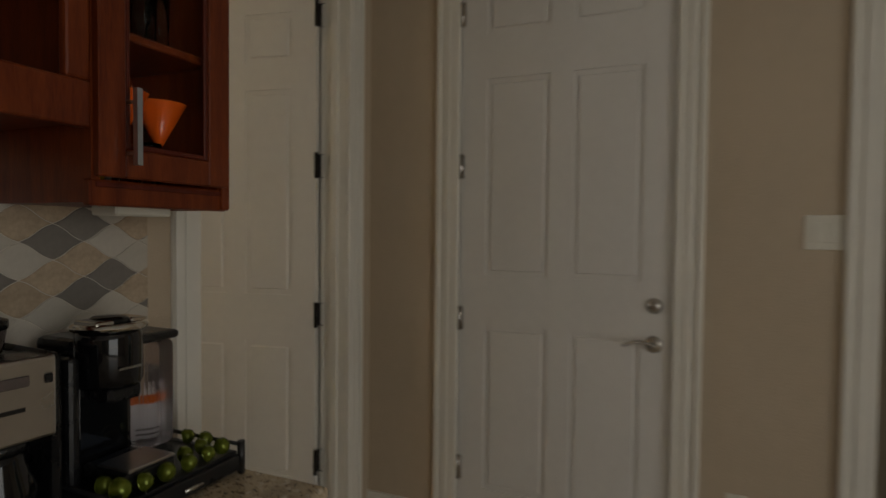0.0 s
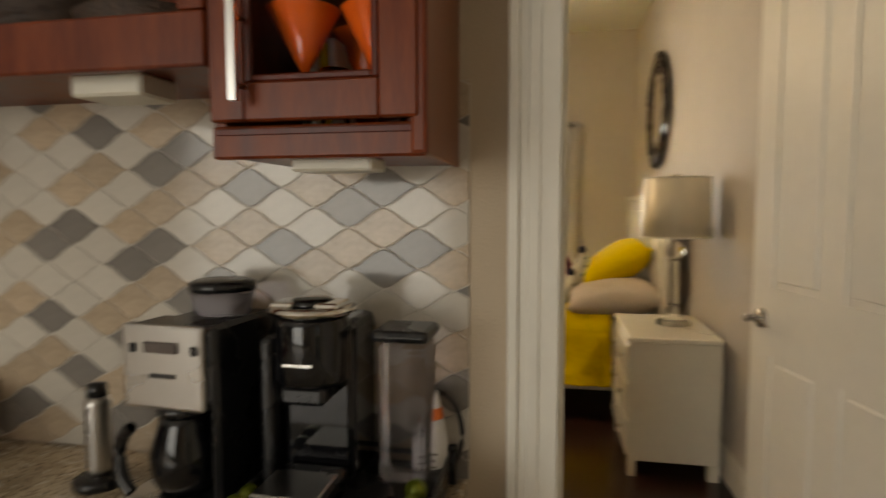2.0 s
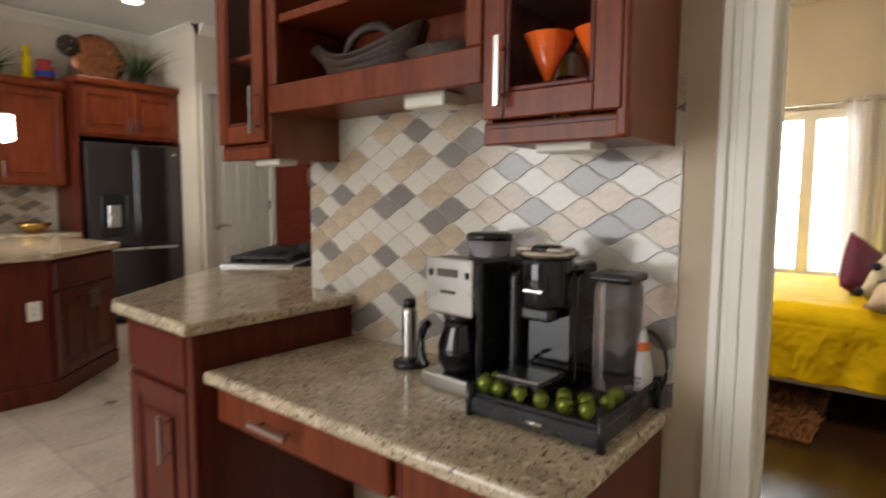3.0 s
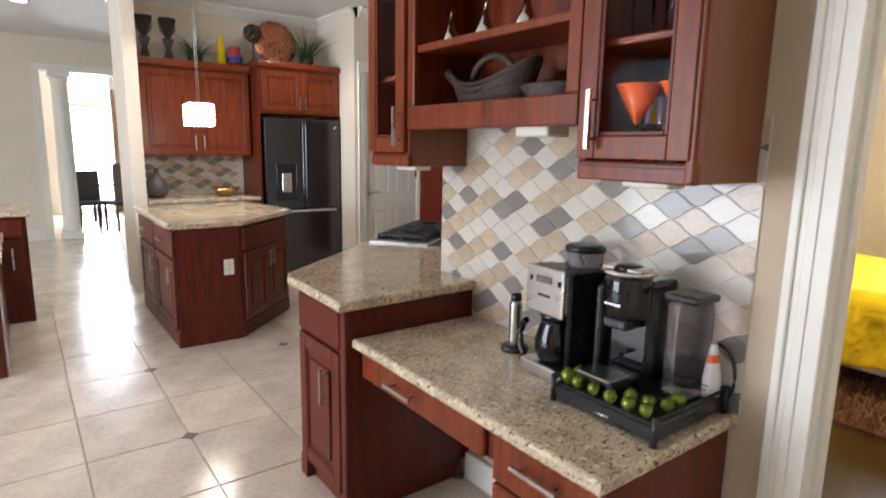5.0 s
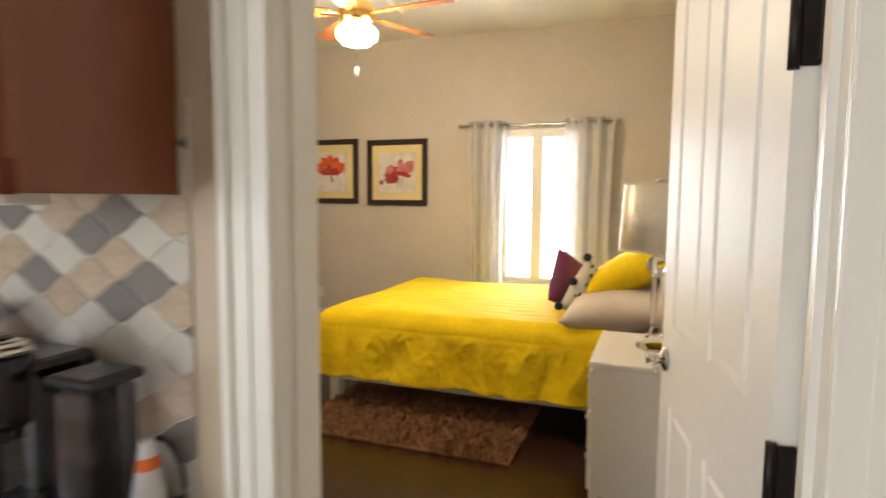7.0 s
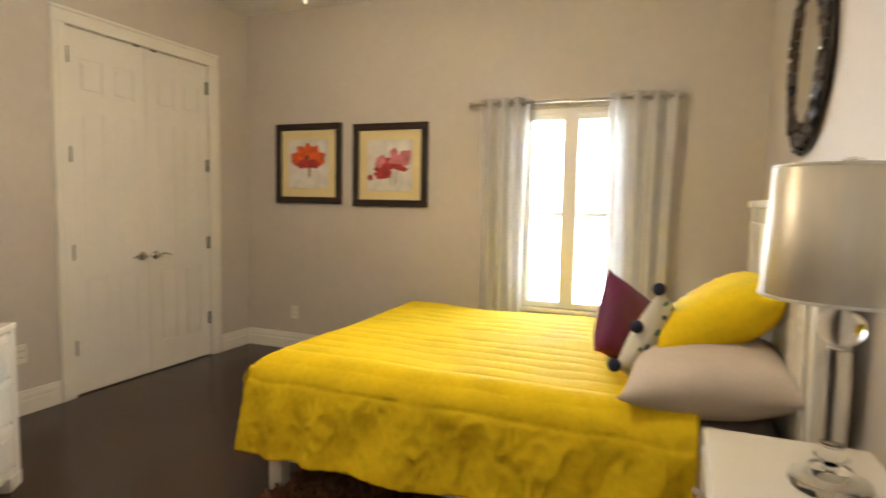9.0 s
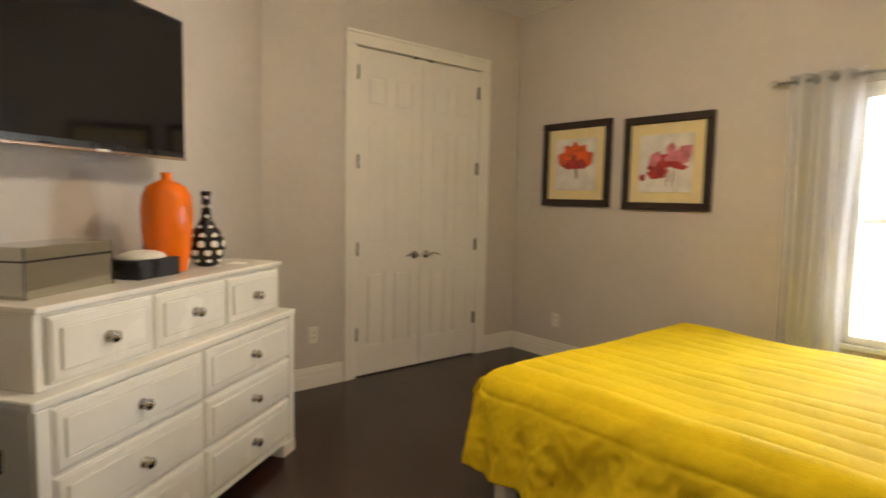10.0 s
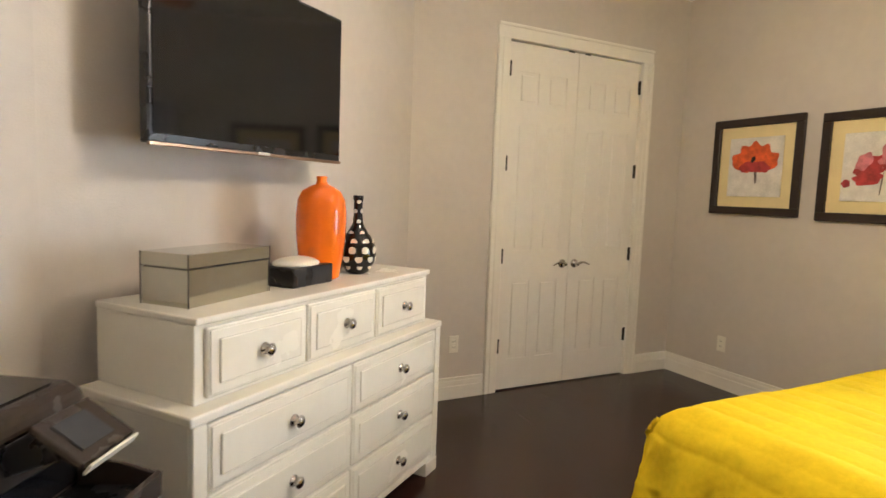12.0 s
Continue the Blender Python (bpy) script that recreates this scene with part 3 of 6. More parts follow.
def plate(name, m, label, kind):
    d = thing(name, m, label, "switch" if kind == "rocker" else "outlet")
    ww, hh = (0.115, 0.117) if kind == "rocker" else (0.072, 0.117)
    part("cover_plate", box(-ww / 2, ww / 2, -0.006, 0, -hh / 2, hh / 2, 0.002), M_IVORYP, d)
    if kind == "rocker":
        for x in (-0.024, 0.024):
            part("rocker", box(x - 0.016, x + 0.016, -0.009, -0.006, -0.033, 0.033, 0.001), M_IVORYP, d)
    else:
        for z in (-0.02, 0.02):
            part("socket", box(-0.017, 0.017, -0.008, -0.006, z - 0.013, z + 0.013, 0.003), M_IVORYP, d)
            b = box(-0.008, -0.005, -0.0085, -0.008, z - 0.004, z + 0.006)
            bx(b, 0.005, 0.008, -0.0085, -0.008, z - 0.004, z + 0.006)
            part("slots", b, M_BLACKP, d)


plate("light_switch", MG @ Matrix.Translation((0.30, 0, 1.356)), "white double rocker light switch on the wall", "rocker")
plate("wall_outlet", MG @ Matrix.Translation((0.06, 0, 0.36)), "white wall outlet near the floor", "outlet")
plate("wall_outlet", Matrix.Translation((-1.08, YW, 0.34)), "white wall outlet near the baseboard", "outlet")
plate("wall_outlet", MC @ Matrix.Translation((4.12, 0, 0.38)), "white wall outlet near the baseboard", "outlet")

# ---- bedroom window ----
win = tagged(new("window_1"), "bright double window with white mullion and blinds", "window", kind="structure")
win.matrix_basis = Matrix.Translation((0, YW, 0))
f = box(WX0, WX0 + 0.03, 0.03, 0.11, WZ0, WZ1)
bx(f, WX1 - 0.03, WX1, 0.03, 0.11, WZ0, WZ1)
bx(f, WX0 + 0.03, WX1 - 0.03, 0.03, 0.11, WZ1 - 0.04, WZ1)
bx(f, WX0 + 0.03, WX1 - 0.03, 0.03, 0.11, WZ0, WZ0 + 0.04)
bx(f, 1.285, 1.395, 0.0, 0.11, WZ0 + 0.04, WZ1 - 0.04)
part("window_frame", f, M_WHITE, win)
part("window_sill", box(WX0 - 0.05, WX1 + 0.05, -0.03, 0.03, WZ0 - 0.03, WZ0, 0.004), M_WHITE, win)
for x0, x1 in ((WX0 + 0.03, 1.285), (1.395, WX1 - 0.03)):
    p = part("pane", box(x0, x1, 0.085, 0.09, WZ0 + 0.04, WZ1 - 0.04), M_GLASS, win)
    p.visible_shadow = False
    part("sash_rail", box(x0, x1, 0.075, 0.1, 1.27, 1.30), M_WHITE, win)
    bl = bmesh.new()
    for i in range(34):
        z = WZ0 + 0.06 + i * 0.042
        v = [bl.verts.new(q) for q in ((x0, 0.045, z), (x1, 0.045, z), (x1, 0.068, z - 0.006), (x0, 0.068, z - 0.006))]
        bl.faces.new(v)
    tagged(part("blind_slats", bl, M_WHITE, win), "white open horizontal blind slats", kind="stuff")
    part("blind_head", box(x0, x1, 0.03, 0.075, WZ1 - 0.085, WZ1 - 0.042), M_WHITE, win)

rodt = thing("curtain_rod", Matrix.Translation((0, YW - 0.09, 2.09)), "thin silver curtain rod with finials", "curtain rod")
part("rod", rod(bmesh.new(), (0.60, 0, 0), (2.06, 0, 0), 0.010, 12), M_STEEL, rodt)
for x in (0.59, 2.07):
    part("finial", ball(bmesh.new(), (x, 0, 0), 0.022), M_STEEL, rodt)
for x in (0.66, 1.34, 2.02):
    part("bracket", bx(bmesh.new(), x - 0.008, x + 0.008, 0.0, 0.09, -0.012, 0.004, 0.002), M_STEEL, rodt)


def curtain(x0, x1, seed, label):
    c = thing("curtain", Matrix.Translation((0, YW - 0.09, 0)), label, "curtain", "window curtains")
    n = 3.5

    def fn(u, v):
        z = 0.03 + 2.10 * v
        squeeze = 1 - 0.10 * math.sin(math.pi * min(1, v * 1.1))
        xm = (x0 + x1) / 2
        x = xm + (x0 - xm + (x1 - x0) * u) * squeeze
        y = 0.035 * math.sin(u * n * 2 * math.pi + seed) * (0.75 + 0.25 * v) + 0.012 * math.sin(u * 9 + v * 5 + seed)
        return (x, y, z)
    p = part("fabric", sheet(fn, 90, 14), M_CURTAIN, c)
    so = p.modifiers.new("thick", "SOLIDIFY")
    so.thickness = 0.004
    for i in range(4):
        x = x0 + (x1 - x0) * (0.12 + 0.25 * i)
        part("grommet", rod(bmesh.new(), (x - 0.006, 0, 2.09), (x + 0.006, 0, 2.09), 0.026, 16), M_STEEL, c, "silver grommet ring")


curtain(0.68, 1.05, 0.4, "ivory grommet curtain panel beside the window")
curtain(1.60, 2.05, 1.7, "ivory grommet curtain panel beside the window")

# ---- pictures ----


def picture(x0, x1, z0, z1, kind):
    d = thing("framed_picture", Matrix.Translation((x0, YW, z0)), "dark framed %s print with a cream mat" % ("orange poppy" if kind == 0 else "pink and red poppies"), "picture", "pair of flower prints")
    W, H, b = x1 - x0, z1 - z0, 0.055
    for q in ((0, W, 0, b), (0, W, H - b, H), (0, b, b, H - b), (W - b, W, b, H - b)):
        part("frame_rail", box(q[0], q[1], -0.035, -0.002, q[2], q[3], 0.004), M_FRAME, d)
    part("mat_board", box(b, W - b, -0.012, -0.004, b, H - b), M_MATB, d)
    c0, c1, e0, e1 = W * 0.20, W * 0.80, H * 0.19, H * 0.80
    part("art_print", box(c0, c1, -0.022, -0.012, e0, e1, 0.002), M_PAPER, d, "textured pale canvas with painted flowers")
    rnd = random.Random(kind + 3)

    def petal(cx, cz, ang, ln, wd, mtl, y):
        bm = bmesh.new()
        pts = []
        for k in range(22):
            a = 2 * math.pi * k / 22
            rr = 1 + 0.10 * math.sin(5 * a + ang) + rnd.uniform(-0.05, 0.05)
            px, pz = ln * (0.5 + 0.5 * math.cos(a) * rr), wd * 0.5 * math.sin(a) * rr
            pts.append((cx + px * math.cos(ang) - pz * math.sin(ang), y, cz + px * math.sin(ang) + pz * math.cos(ang)))
        f = bm.faces.new([bm.verts.new(p) for p in pts])
        ex = bmesh.ops.extrude_face_region(bm, geom=[f])
        bmesh.ops.translate(bm, verts=[v for v in ex["geom"] if isinstance(v, bmesh.types.BMVert)], vec=(0, 0.0006, 0))
        part("petal", bm, mtl, d)
    if kind == 0:
        cx, cz = W * 0.5, H * 0.50
        for i, a in enumerate((20, 55, 90, 125, 160)):
            petal(cx, cz, radians(a), 0.175 if 30 < a < 150 else 0.19, 0.13, M_POPPY, -0.0232 - 0.0004 * i)
        petal(cx, cz + 0.02, radians(200), 0.12, 0.07, M_RED, -0.0256)
        petal(cx, cz + 0.02, radians(340), 0.13, 0.07, M_RED, -0.0260)
        petal(cx - 0.05, cz - 0.015, radians(0), 0.11, 0.05, M_RED, -0.0264)
        petal(cx - 0.02, cz + 0.03, radians(60), 0.05, 0.03, M_FRAME, -0.0270)
        petal(cx + 0.02, cz - 0.12, radians(95), 0.12, 0.02, M_TAUPE, -0.0236)
    else:
        for i, (px, pz, a, ln, wd, mm) in enumerate(((0.31, 0.42, 30, 0.20, 0.12, M_RED), (0.30, 0.38, 5, 0.16, 0.08, M_RED), (0.33, 0.47, 55, 0.12, 0.08, M_PINK), (0.50, 0.52, 10, 0.20, 0.10, M_PINK), (0.60, 0.52, 35, 0.16, 0.10, M_PINK), (0.55, 0.56, 80, 0.10, 0.07, M_PINK), (0.52, 0.50, 345, 0.16, 0.05, M_RED), (0.28, 0.36, 200, 0.05, 0.05, M_RED))):
            petal(W * px, H * pz, radians(a), ln, wd, mm, -0.0232 - 0.0004 * i)
        for px in (0.52, 0.58):
            petal(W * px, H * 0.24, radians(85), 0.14, 0.008, M_TAUPE, -0.0231)


picture(-1.262, -0.585, 1.325, 2.012, 0)
picture(-0.47, 0.215, 1.312, 1.992, 1)

# ---- wall mirror ----
d = thing("round_mirror", Matrix.Translation((2.608, 5.0, 2.04)) @ Matrix.Rotation(-math.pi / 2, 4, "Y"), "round wall mirror with a dark mosaic frame", "mirror")
part("mirror_glass", lathe([(0.29, 0.012), (0.29, 0.020), (0.27, 0.024), (0, 0.024)], 40), M_MIRROR, d)
part("backing", lathe([(0.43, 0.001), (0.44, 0.010), (0.44, 0.012), (0, 0.012)], 40), M_FRAME, d)
rng = random.Random(5)
for ring in range(4):
    r = 0.305 + 0.037 * ring
    n = 34 + 5 * ring
    bm = bmesh.new()
    for k in range(n):
        if rng.random() < 0.12:
            continue
        a = 2 * math.pi * (k + rng.random() * 0.3) / n
        mm = Matrix.Rotation(a, 4, "Z") @ Matrix.Translation((r, 0, 0.02)) @ Matrix.Rotation(rng.uniform(-0.4, 0.4), 4, "Y")
        bmesh.ops.create_cube(bm, size=1, matrix=mm @ Matrix.Diagonal((0.034, 0.042, 0.016, 1)))
    tagged(part("mosaic", bm, M_BLACKG if ring % 2 else M_WICKER, d), kind="stuff")

# ---- bed ----
bed = thing("platform_bed", Matrix.Translation((0.30, 3.98, 0)), "white platform bed with tall panelled headboard", "bed")
BL, BW = 2.24, 1.76
part("side_rail", box(0.12, BL, 0.02, 0.055, 0.155, 0.30, 0.004), M_LACQ, bed)
part("side_rail", box(0.12, BL, BW - 0.055, BW - 0.02, 0.155, 0.30, 0.004), M_LACQ, bed)
part("foot_rail", box(0.08, 0.12, 0.02, BW - 0.02, 0.155, 0.32, 0.004), M_LACQ, bed)
for x, y in ((0.07, 0.015), (0.07, BW - 0.085), (1.2, 0.80), (2.0, 0.80)):
    part("leg", box(x, x + 0.07, y, y + 0.07, 0.0, 0.25, 0.005), M_LACQ, bed)
part("slat_deck", box(0.12, BL, 0.055, BW - 0.055, 0.25, 0.30), M_LACQ, bed)
hb = part("headboard", box(2.19, 2.27, -0.02, BW + 0.02, 0.0, 1.36, 0.006), M_LACQ, bed)
part("cap", box(2.17, 2.275, -0.04, BW + 0.04, 1.36, 1.40, 0.006), M_LACQ, hb)
for i in range(3):
    y0 = 0.05 + i * (BW - 0.06) / 3
    part("headboard_panel", box(2.176, 2.19, y0, y0 + (BW - 0.06) / 3 - 0.05, 0.5, 1.28, 0.005), M_LACQ, hb)
mt = single("mattress", box(0.42, 2.47, 4.03, 5.70, 0.302, 0.56, 0.05, 3), M_LINEN, "beige mattress on the platform bed", "mattress")


def drape(s, edge, r):
    """Cloth over an edge: the place across it and the drop, for an arc length s from it."""
    if s >= r * 1.2:
        return edge + s - 1.2 * r + r, 0.0
    if s > -0.37 * r:
        a = (r * 1.2 - s) / (r * 1.57) * math.pi / 2
        return edge + r - r * math.sin(a), r - r * math.cos(a)
    return edge, r + (-0.37 * r - s)


TOP, HEM = 0.640, 0.305


def quilt(u, v):
    r = 0.15
    drop = TOP - HEM
    skirt = drop
    # arc length along the bed and across it
    sx = -skirt + u * (skirt + 1.98)
    lx, dx = drape(sx, 0.235, r)
    wy = 1.75
    sy = -skirt + v * (wy + 2 * skirt)
    if sy < wy / 2:
        ly, dy = drape(sy, 3.965, r)
    else:
        ly, dy = drape(wy - sy, 0.0, r)
        ly = 3.965 + wy - ly
    dd = max(dx, dy)
    both = min(dx, dy)
    z = TOP - dd
    x, y = lx, ly
    if both > 0.01:                       # corner falls in a fold
        x += both * 0.10
        y += both * 0.10 * (1 if v < 0.5 else -1)
    p = Vector((x, y, z))
    hang = min(1, dd / 0.16)
    n1 = noise.noise(Vector((x * 2.3, y * 2.3, z * 2.3 + 3)))
    n2 = noise.noise(Vector((x * 6, y * 6, z * 4)))
    n4 = 1 - 2 * abs(noise.noise(Vector((x * 9 + 2, y * 9, z * 5 + 1)))) - 0.5
    n5 = 1 - 2 * abs(noise.noise(Vector((x * 24, y * 22 + 5, z * 17)))) - 0.5
    amp = 0.010 * n1 + 0.005 * n2
    # quilting rows on top, in broken stitches
    row_ = abs(math.sin(y * math.pi / 0.115))
    puff = 0.007 * row_ ** 0.5 * (1 - hang) * (0.7 + 0.5 * noise.noise(Vector((x * 4, y * 2, 1))))
    along = x if dy >= dx else y
    seam = -0.004 * math.exp(-((dd - 0.11) / 0.006) ** 2)
    folds = 0.5 + 0.5 * math.sin(along * 19 + 4 * n1)
    wob = hang * (0.014 * n1 + 0.007 * n2 + 0.008 * n4 + 0.0055 * n5 + 0.20 * max(0, dd - 0.10) + 0.035 * (folds - 0.5) * dd / 0.39) + seam
    if dx > dy:
        p.x += -wob
    elif dy > 0:
        p.y += -wob if v < 0.5 else wob
    p.z += amp * (1 - hang * 0.6) + puff + hang * 0.02 * noise.noise(Vector((x * 4, y * 4, 9)))
    return p


q = single("quilt", sheet(quilt, 260, 300), M_YELLOW, "bright yellow rumpled quilted bedspread over the bed", "bedspread")
so = q.modifiers.new("thick", "SOLIDIFY")
so.thickness, so.offset = 0.012, -1


def pillow_mesh(w, h, d, n=22, seed=0, crease=0.0):
    bm = bmesh.new()
    for sgn in (1, -1):
        g = []
        for i in range(n + 1):
            row = []
            for j in range(n + 1):
                u, v = 2 * i / n - 1, 2 * j / n - 1
                pinch = 1 - 0.09 * (1 - abs(u) ** 2) * abs(v) ** 6 - 0.0
                pinch2 = 1 - 0.09 * (1 - abs(v) ** 2) * abs(u) ** 6
                x, z = u * w / 2 * pinch2, v * h / 2 * pinch
                t = (max(0, 1 - abs(u) ** 2.6) * max(0, 1 - abs(v) ** 2.6)) ** 0.55
                y = sgn * d / 2 * t * (1 + 0.12 * noise.noise(Vector((u * 1.7 + seed, v * 1.7, sgn)))) + crease * 0.004 * math.sin(v * 40 + 3 * u) * t
                row.append(bm.verts.new((x, y, z)))
            g.append(row)
        for i in range(n):
            for j in range(n):
                qd = (g[i][j], g[i + 1][j], g[i + 1][j + 1], g[i][j + 1])
                f = bm.faces.new(qd if sgn < 0 else qd[::-1])
                f.smooth = True
    bmesh.ops.remove_doubles(bm, verts=bm.verts, dist=0.0008)
    return bm


def cushion(name, at, rx, ry, rz, w, h, d, mtl, label, seed=0, crease=0.0):
    return single(name, pillow_mesh(w, h, d, seed=seed, crease=crease), mtl, label, "pillow", m=pose(*at, rx, ry, rz))


cushion("bed_pillow", (2.22, 4.40, 0.70), 84, 0, 90, 0.80, 0.62, 0.27, M_LINEN, "beige linen bed pillow lying flat", 1)
cushion("bed_pillow", (2.20, 5.28, 0.70), 90, 0, 90, 0.78, 0.52, 0.24, M_LINEN, "beige linen bed pillow lying flat", 2)
cushion("lumbar_cushion", (2.27, 4.62, 0.90), 60, 0, 86, 0.70, 0.52, 0.27, M_YELLOW, "yellow pleated cushion leaning on the headboard", 3, 1.0)
cushion("throw_cushion", (1.87, 4.78, 0.785), -12, 28, 58, 0.41, 0.41, 0.16, M_PLUM, "plum velvet throw cushion standing on the bed", 4)
pc = thing("print_cushion", pose(2.03, 4.50, 0.75, 10, 34, 62) @ Matrix.Diagonal((0.92, 0.92, 0.92, 1)), "white cushion with green and blue print and navy pompoms", "pillow")
part("cover", pillow_mesh(0.44, 0.42, 0.15, seed=7), mat("print_white", (0.62, 0.60, 0.52), 0.75, var=0.05), pc)
rng = random.Random(11)
for i in range(34):
    u, v = rng.uniform(-0.85, 0.85), rng.uniform(-0.85, 0.85)
    t = (max(0, 1 - abs(u) ** 2.6) * max(0, 1 - abs(v) ** 2.6)) ** 0.55
    for sgn in (-1, 1):
        bm = bmesh.new()
        ball(bm, (u * 0.21, sgn * 0.071 * t, v * 0.20), 0.025, rng.uniform(0.6, 1.1), 0.22, rng.uniform(0.5, 1.2), 8, 5)
        part("printed_leaf", bm, (M_TEAL, M_GREEN, M_NAVY, M_LIME)[i % 4], pc)
for i in range(3):
    for sx in (-1, 1):
        part("pompom", ball(bmesh.new(), (sx * 0.225, 0, -0.2 + 0.2 * i), 0.030, u=10, v=7), M_NAVY, pc)

# ---- shag rug ----
rng = random.Random(2)
V, F = [], []
RX0, RX1, RY0, RY1 = 0.42, 1.76, 3.47, 4.55
for i in range(9000):
    x, y = rng.uniform(RX0, RX1), rng.uniform(RY0, RY1)
    if y > 4.2 and rng.random() < 0.6:
        continue
    a, L, lean = rng.uniform(0, 6.28), rng.uniform(0.03, 0.055), rng.uniform(0.01, 0.035)
    dx, dy = math.cos(a) * 0.006, math.sin(a) * 0.006
    tx, ty = x + math.cos(a + 1.3) * lean, y + math.sin(a + 1.3) * lean
    k = len(V)
    V += [(x - dx, y - dy, 0.008), (x + dx, y + dy, 0.008), (tx + dx * 0.5, ty + dy * 0.5, L), (tx - dx * 0.5, ty - dy * 0.5, L)]
    F.append((k, k + 1, k + 2, k + 3))
me = bpy.data.meshes.new("pile")
me.from_pydata(V, [], F)
me.materials.append(M_RUGB)
rug = thing("shag_rug", I4, "brown shaggy rug half under the bed", "rug")
pile = new("pile", me)
pile.parent = rug
tagged(pile, "", kind="stuff")
part("backing", box(RX0, RX1, RY0, RY1, 0.002, 0.012), M_RUGB, rug)

# ---- nightstand and lamp ----
ns = thing("nightstand", Matrix.Translation((2.185, 3.15, 0)), "white lacquered nightstand with drawers beside the bed", "nightstand")
NW, ND, NH = 0.64, 0.43, 0.69
part("body", box(0.012, ND, 0.012, NW - 0.012, 0.08, NH - 0.025, 0.004), M_LACQ, ns)
part("top", box(0, ND, 0, NW, NH - 0.025, NH, 0.005), M_LACQ, ns)
b = box(0.012, 0.05, 0.012, 0.06, 0, 0.08, 0.003)
part("foot", b, M_LACQ, ns)
part("foot", box(0.012, 0.05, NW - 0.06, NW - 0.012, 0, 0.08, 0.003), M_LACQ, ns)
part("foot", box(ND - 0.05, ND, 0.012, 0.06, 0, 0.08, 0.003), M_LACQ, ns)
part("foot", box(ND - 0.05, ND, NW - 0.06, NW - 0.012, 0, 0.08, 0.003), M_LACQ, ns)
for i in range(3):
    z0 = 0.10 + i * 0.185
    dr = part("drawer", box(-0.002, 0.012, 0.03, NW - 0.03, z0, z0 + 0.172, 0.004), M_LACQ, ns)
    for y in (0.18, NW - 0.18):
        kb = lathe([(0.009, 0), (0.007, 0.012), (0.015, 0.018), (0.015, 0.024), (0, 0.028)], 14)
        part("knob", kb, M_NICKEL, dr, "", Matrix.Translation((-0.002, y, z0 + 0.09)) @ Matrix.Rotation(-math.pi / 2, 4, "Y"))
lp = thing("table_lamp", Matrix.Translation((2.45, 3.485, NH + 0.004)), "crystal table lamp with champagne satin drum shade", "lamp")
part("base", lathe([(0.085, 0), (0.087, 0.006), (0.085, 0.022), (0.07, 0.030), (0.045, 0.034), (0.045, 0.052), (0.030, 0.058), (0, 0.058)], 32), M_ACRYL, lp)
part("stem", lathe([(0.020, 0.058), (0.038, 0.078), (0.020, 0.100), (0.027, 0.112), (0.026, 0.330), (0.020, 0.338), (0, 0.338)], 20), M_ACRYL, lp)
part("crystal_ball", ball(bmesh.new(), (0, 0, 0.392), 0.050, 1, 1, 0.92, 20, 12), M_CRYSTAL, lp)
for z in (0.102, 0.338, 0.436):
    part("collar", lathe([(0.024, z), (0.027, z + 0.004), (0.024, z + 0.009), (0, z + 0.009)], 20), M_SILVER, lp, "chrome collar")
part("neck", lathe([(0.014, 0.445), (0.014, 0.50), (0.006, 0.51), (0.005, 0.775), (0, 0.777)], 12), M_SILVER, lp)
part("bulb", ball(bmesh.new(), (0, 0, 0.575), 0.032, 1, 1, 1.3), M_IVORYP, lp, "unlit white bulb")
part("finial", lathe([(0.006, 0.768), (0.022, 0.776), (0.022, 0.784), (0, 0.790)], 12), M_SILVER, lp)
sh = part("shade", lathe([(0.176, 0.462), (0.162, 0.765)], 56, close=False), M_SHADE, lp, "champagne satin drum shade")
so = sh.modifiers.new("thick", "SOLIDIFY")
so.thickness = 0.004
for z, r in ((0.462, 0.1765), (0.765, 0.1625)):
    part("shade_rim", lathe([(r, z - 0.004), (r + 0.002, z), (r, z + 0.004)], 56, close=False), M_IVORYP, sh)
b = bmesh.new()
for k in range(3):
    a = 2 * math.pi * k / 3
    rod(b, (0, 0, 0.762), (0.160 * math.cos(a), 0.160 * math.sin(a), 0.757), 0.003, 6)
part("spider", b, M_STEEL, lp)
cd = bmesh.new()
prev = (2.48, 3.40, NH + 0.006)
for i in range(1, 9):
    cur = (2.48 + 0.012 * i, 3.40 - 0.02 * i + 0.01 * math.sin(i), NH + 0.006)
    rod(cd, prev, cur, 0.003, 6)
    prev = cur
single("lamp_cord", cd, M_CRYSTAL, "clear lamp cord on the nightstand", "cord")

# ---- dresser on the diagonal wall ----
DRM = Matrix.Translation((0.147, 2.397, 0)) @ Matrix.Rotation(math.atan2(0.804, -0.595), 4, "Z")   # x runs along the wall, +y is away from the room
dr = thing("dresser", DRM, "white stepped dresser with nine drawers and nickel knobs", "dresser")
W2, ZS, ZT, DP = 1.47, 0.768, 1.025, 0.50
part("lower_case", box(0, W2, 0.02, DP, 0.07, ZS - 0.03, 0.003), M_LACQ, dr)
part("ledge", box(-0.008, W2 + 0.008, 0, DP, ZS - 0.03, ZS, 0.006, 2), M_LACQ, dr)
part("upper_case", box(0.055, W2 - 0.055, 0.062, DP, ZS, ZT - 0.022, 0.003), M_LACQ, dr)
part("top", box(0.05, W2 - 0.05, 0.045, DP, ZT - 0.022, ZT, 0.005, 2), M_LACQ, dr)
for x in (0, W2 - 0.05):
    part("corner_post", box(x, x + 0.05, 0.002, 0.02, 0.07, ZS - 0.03, 0.003), M_LACQ, dr)
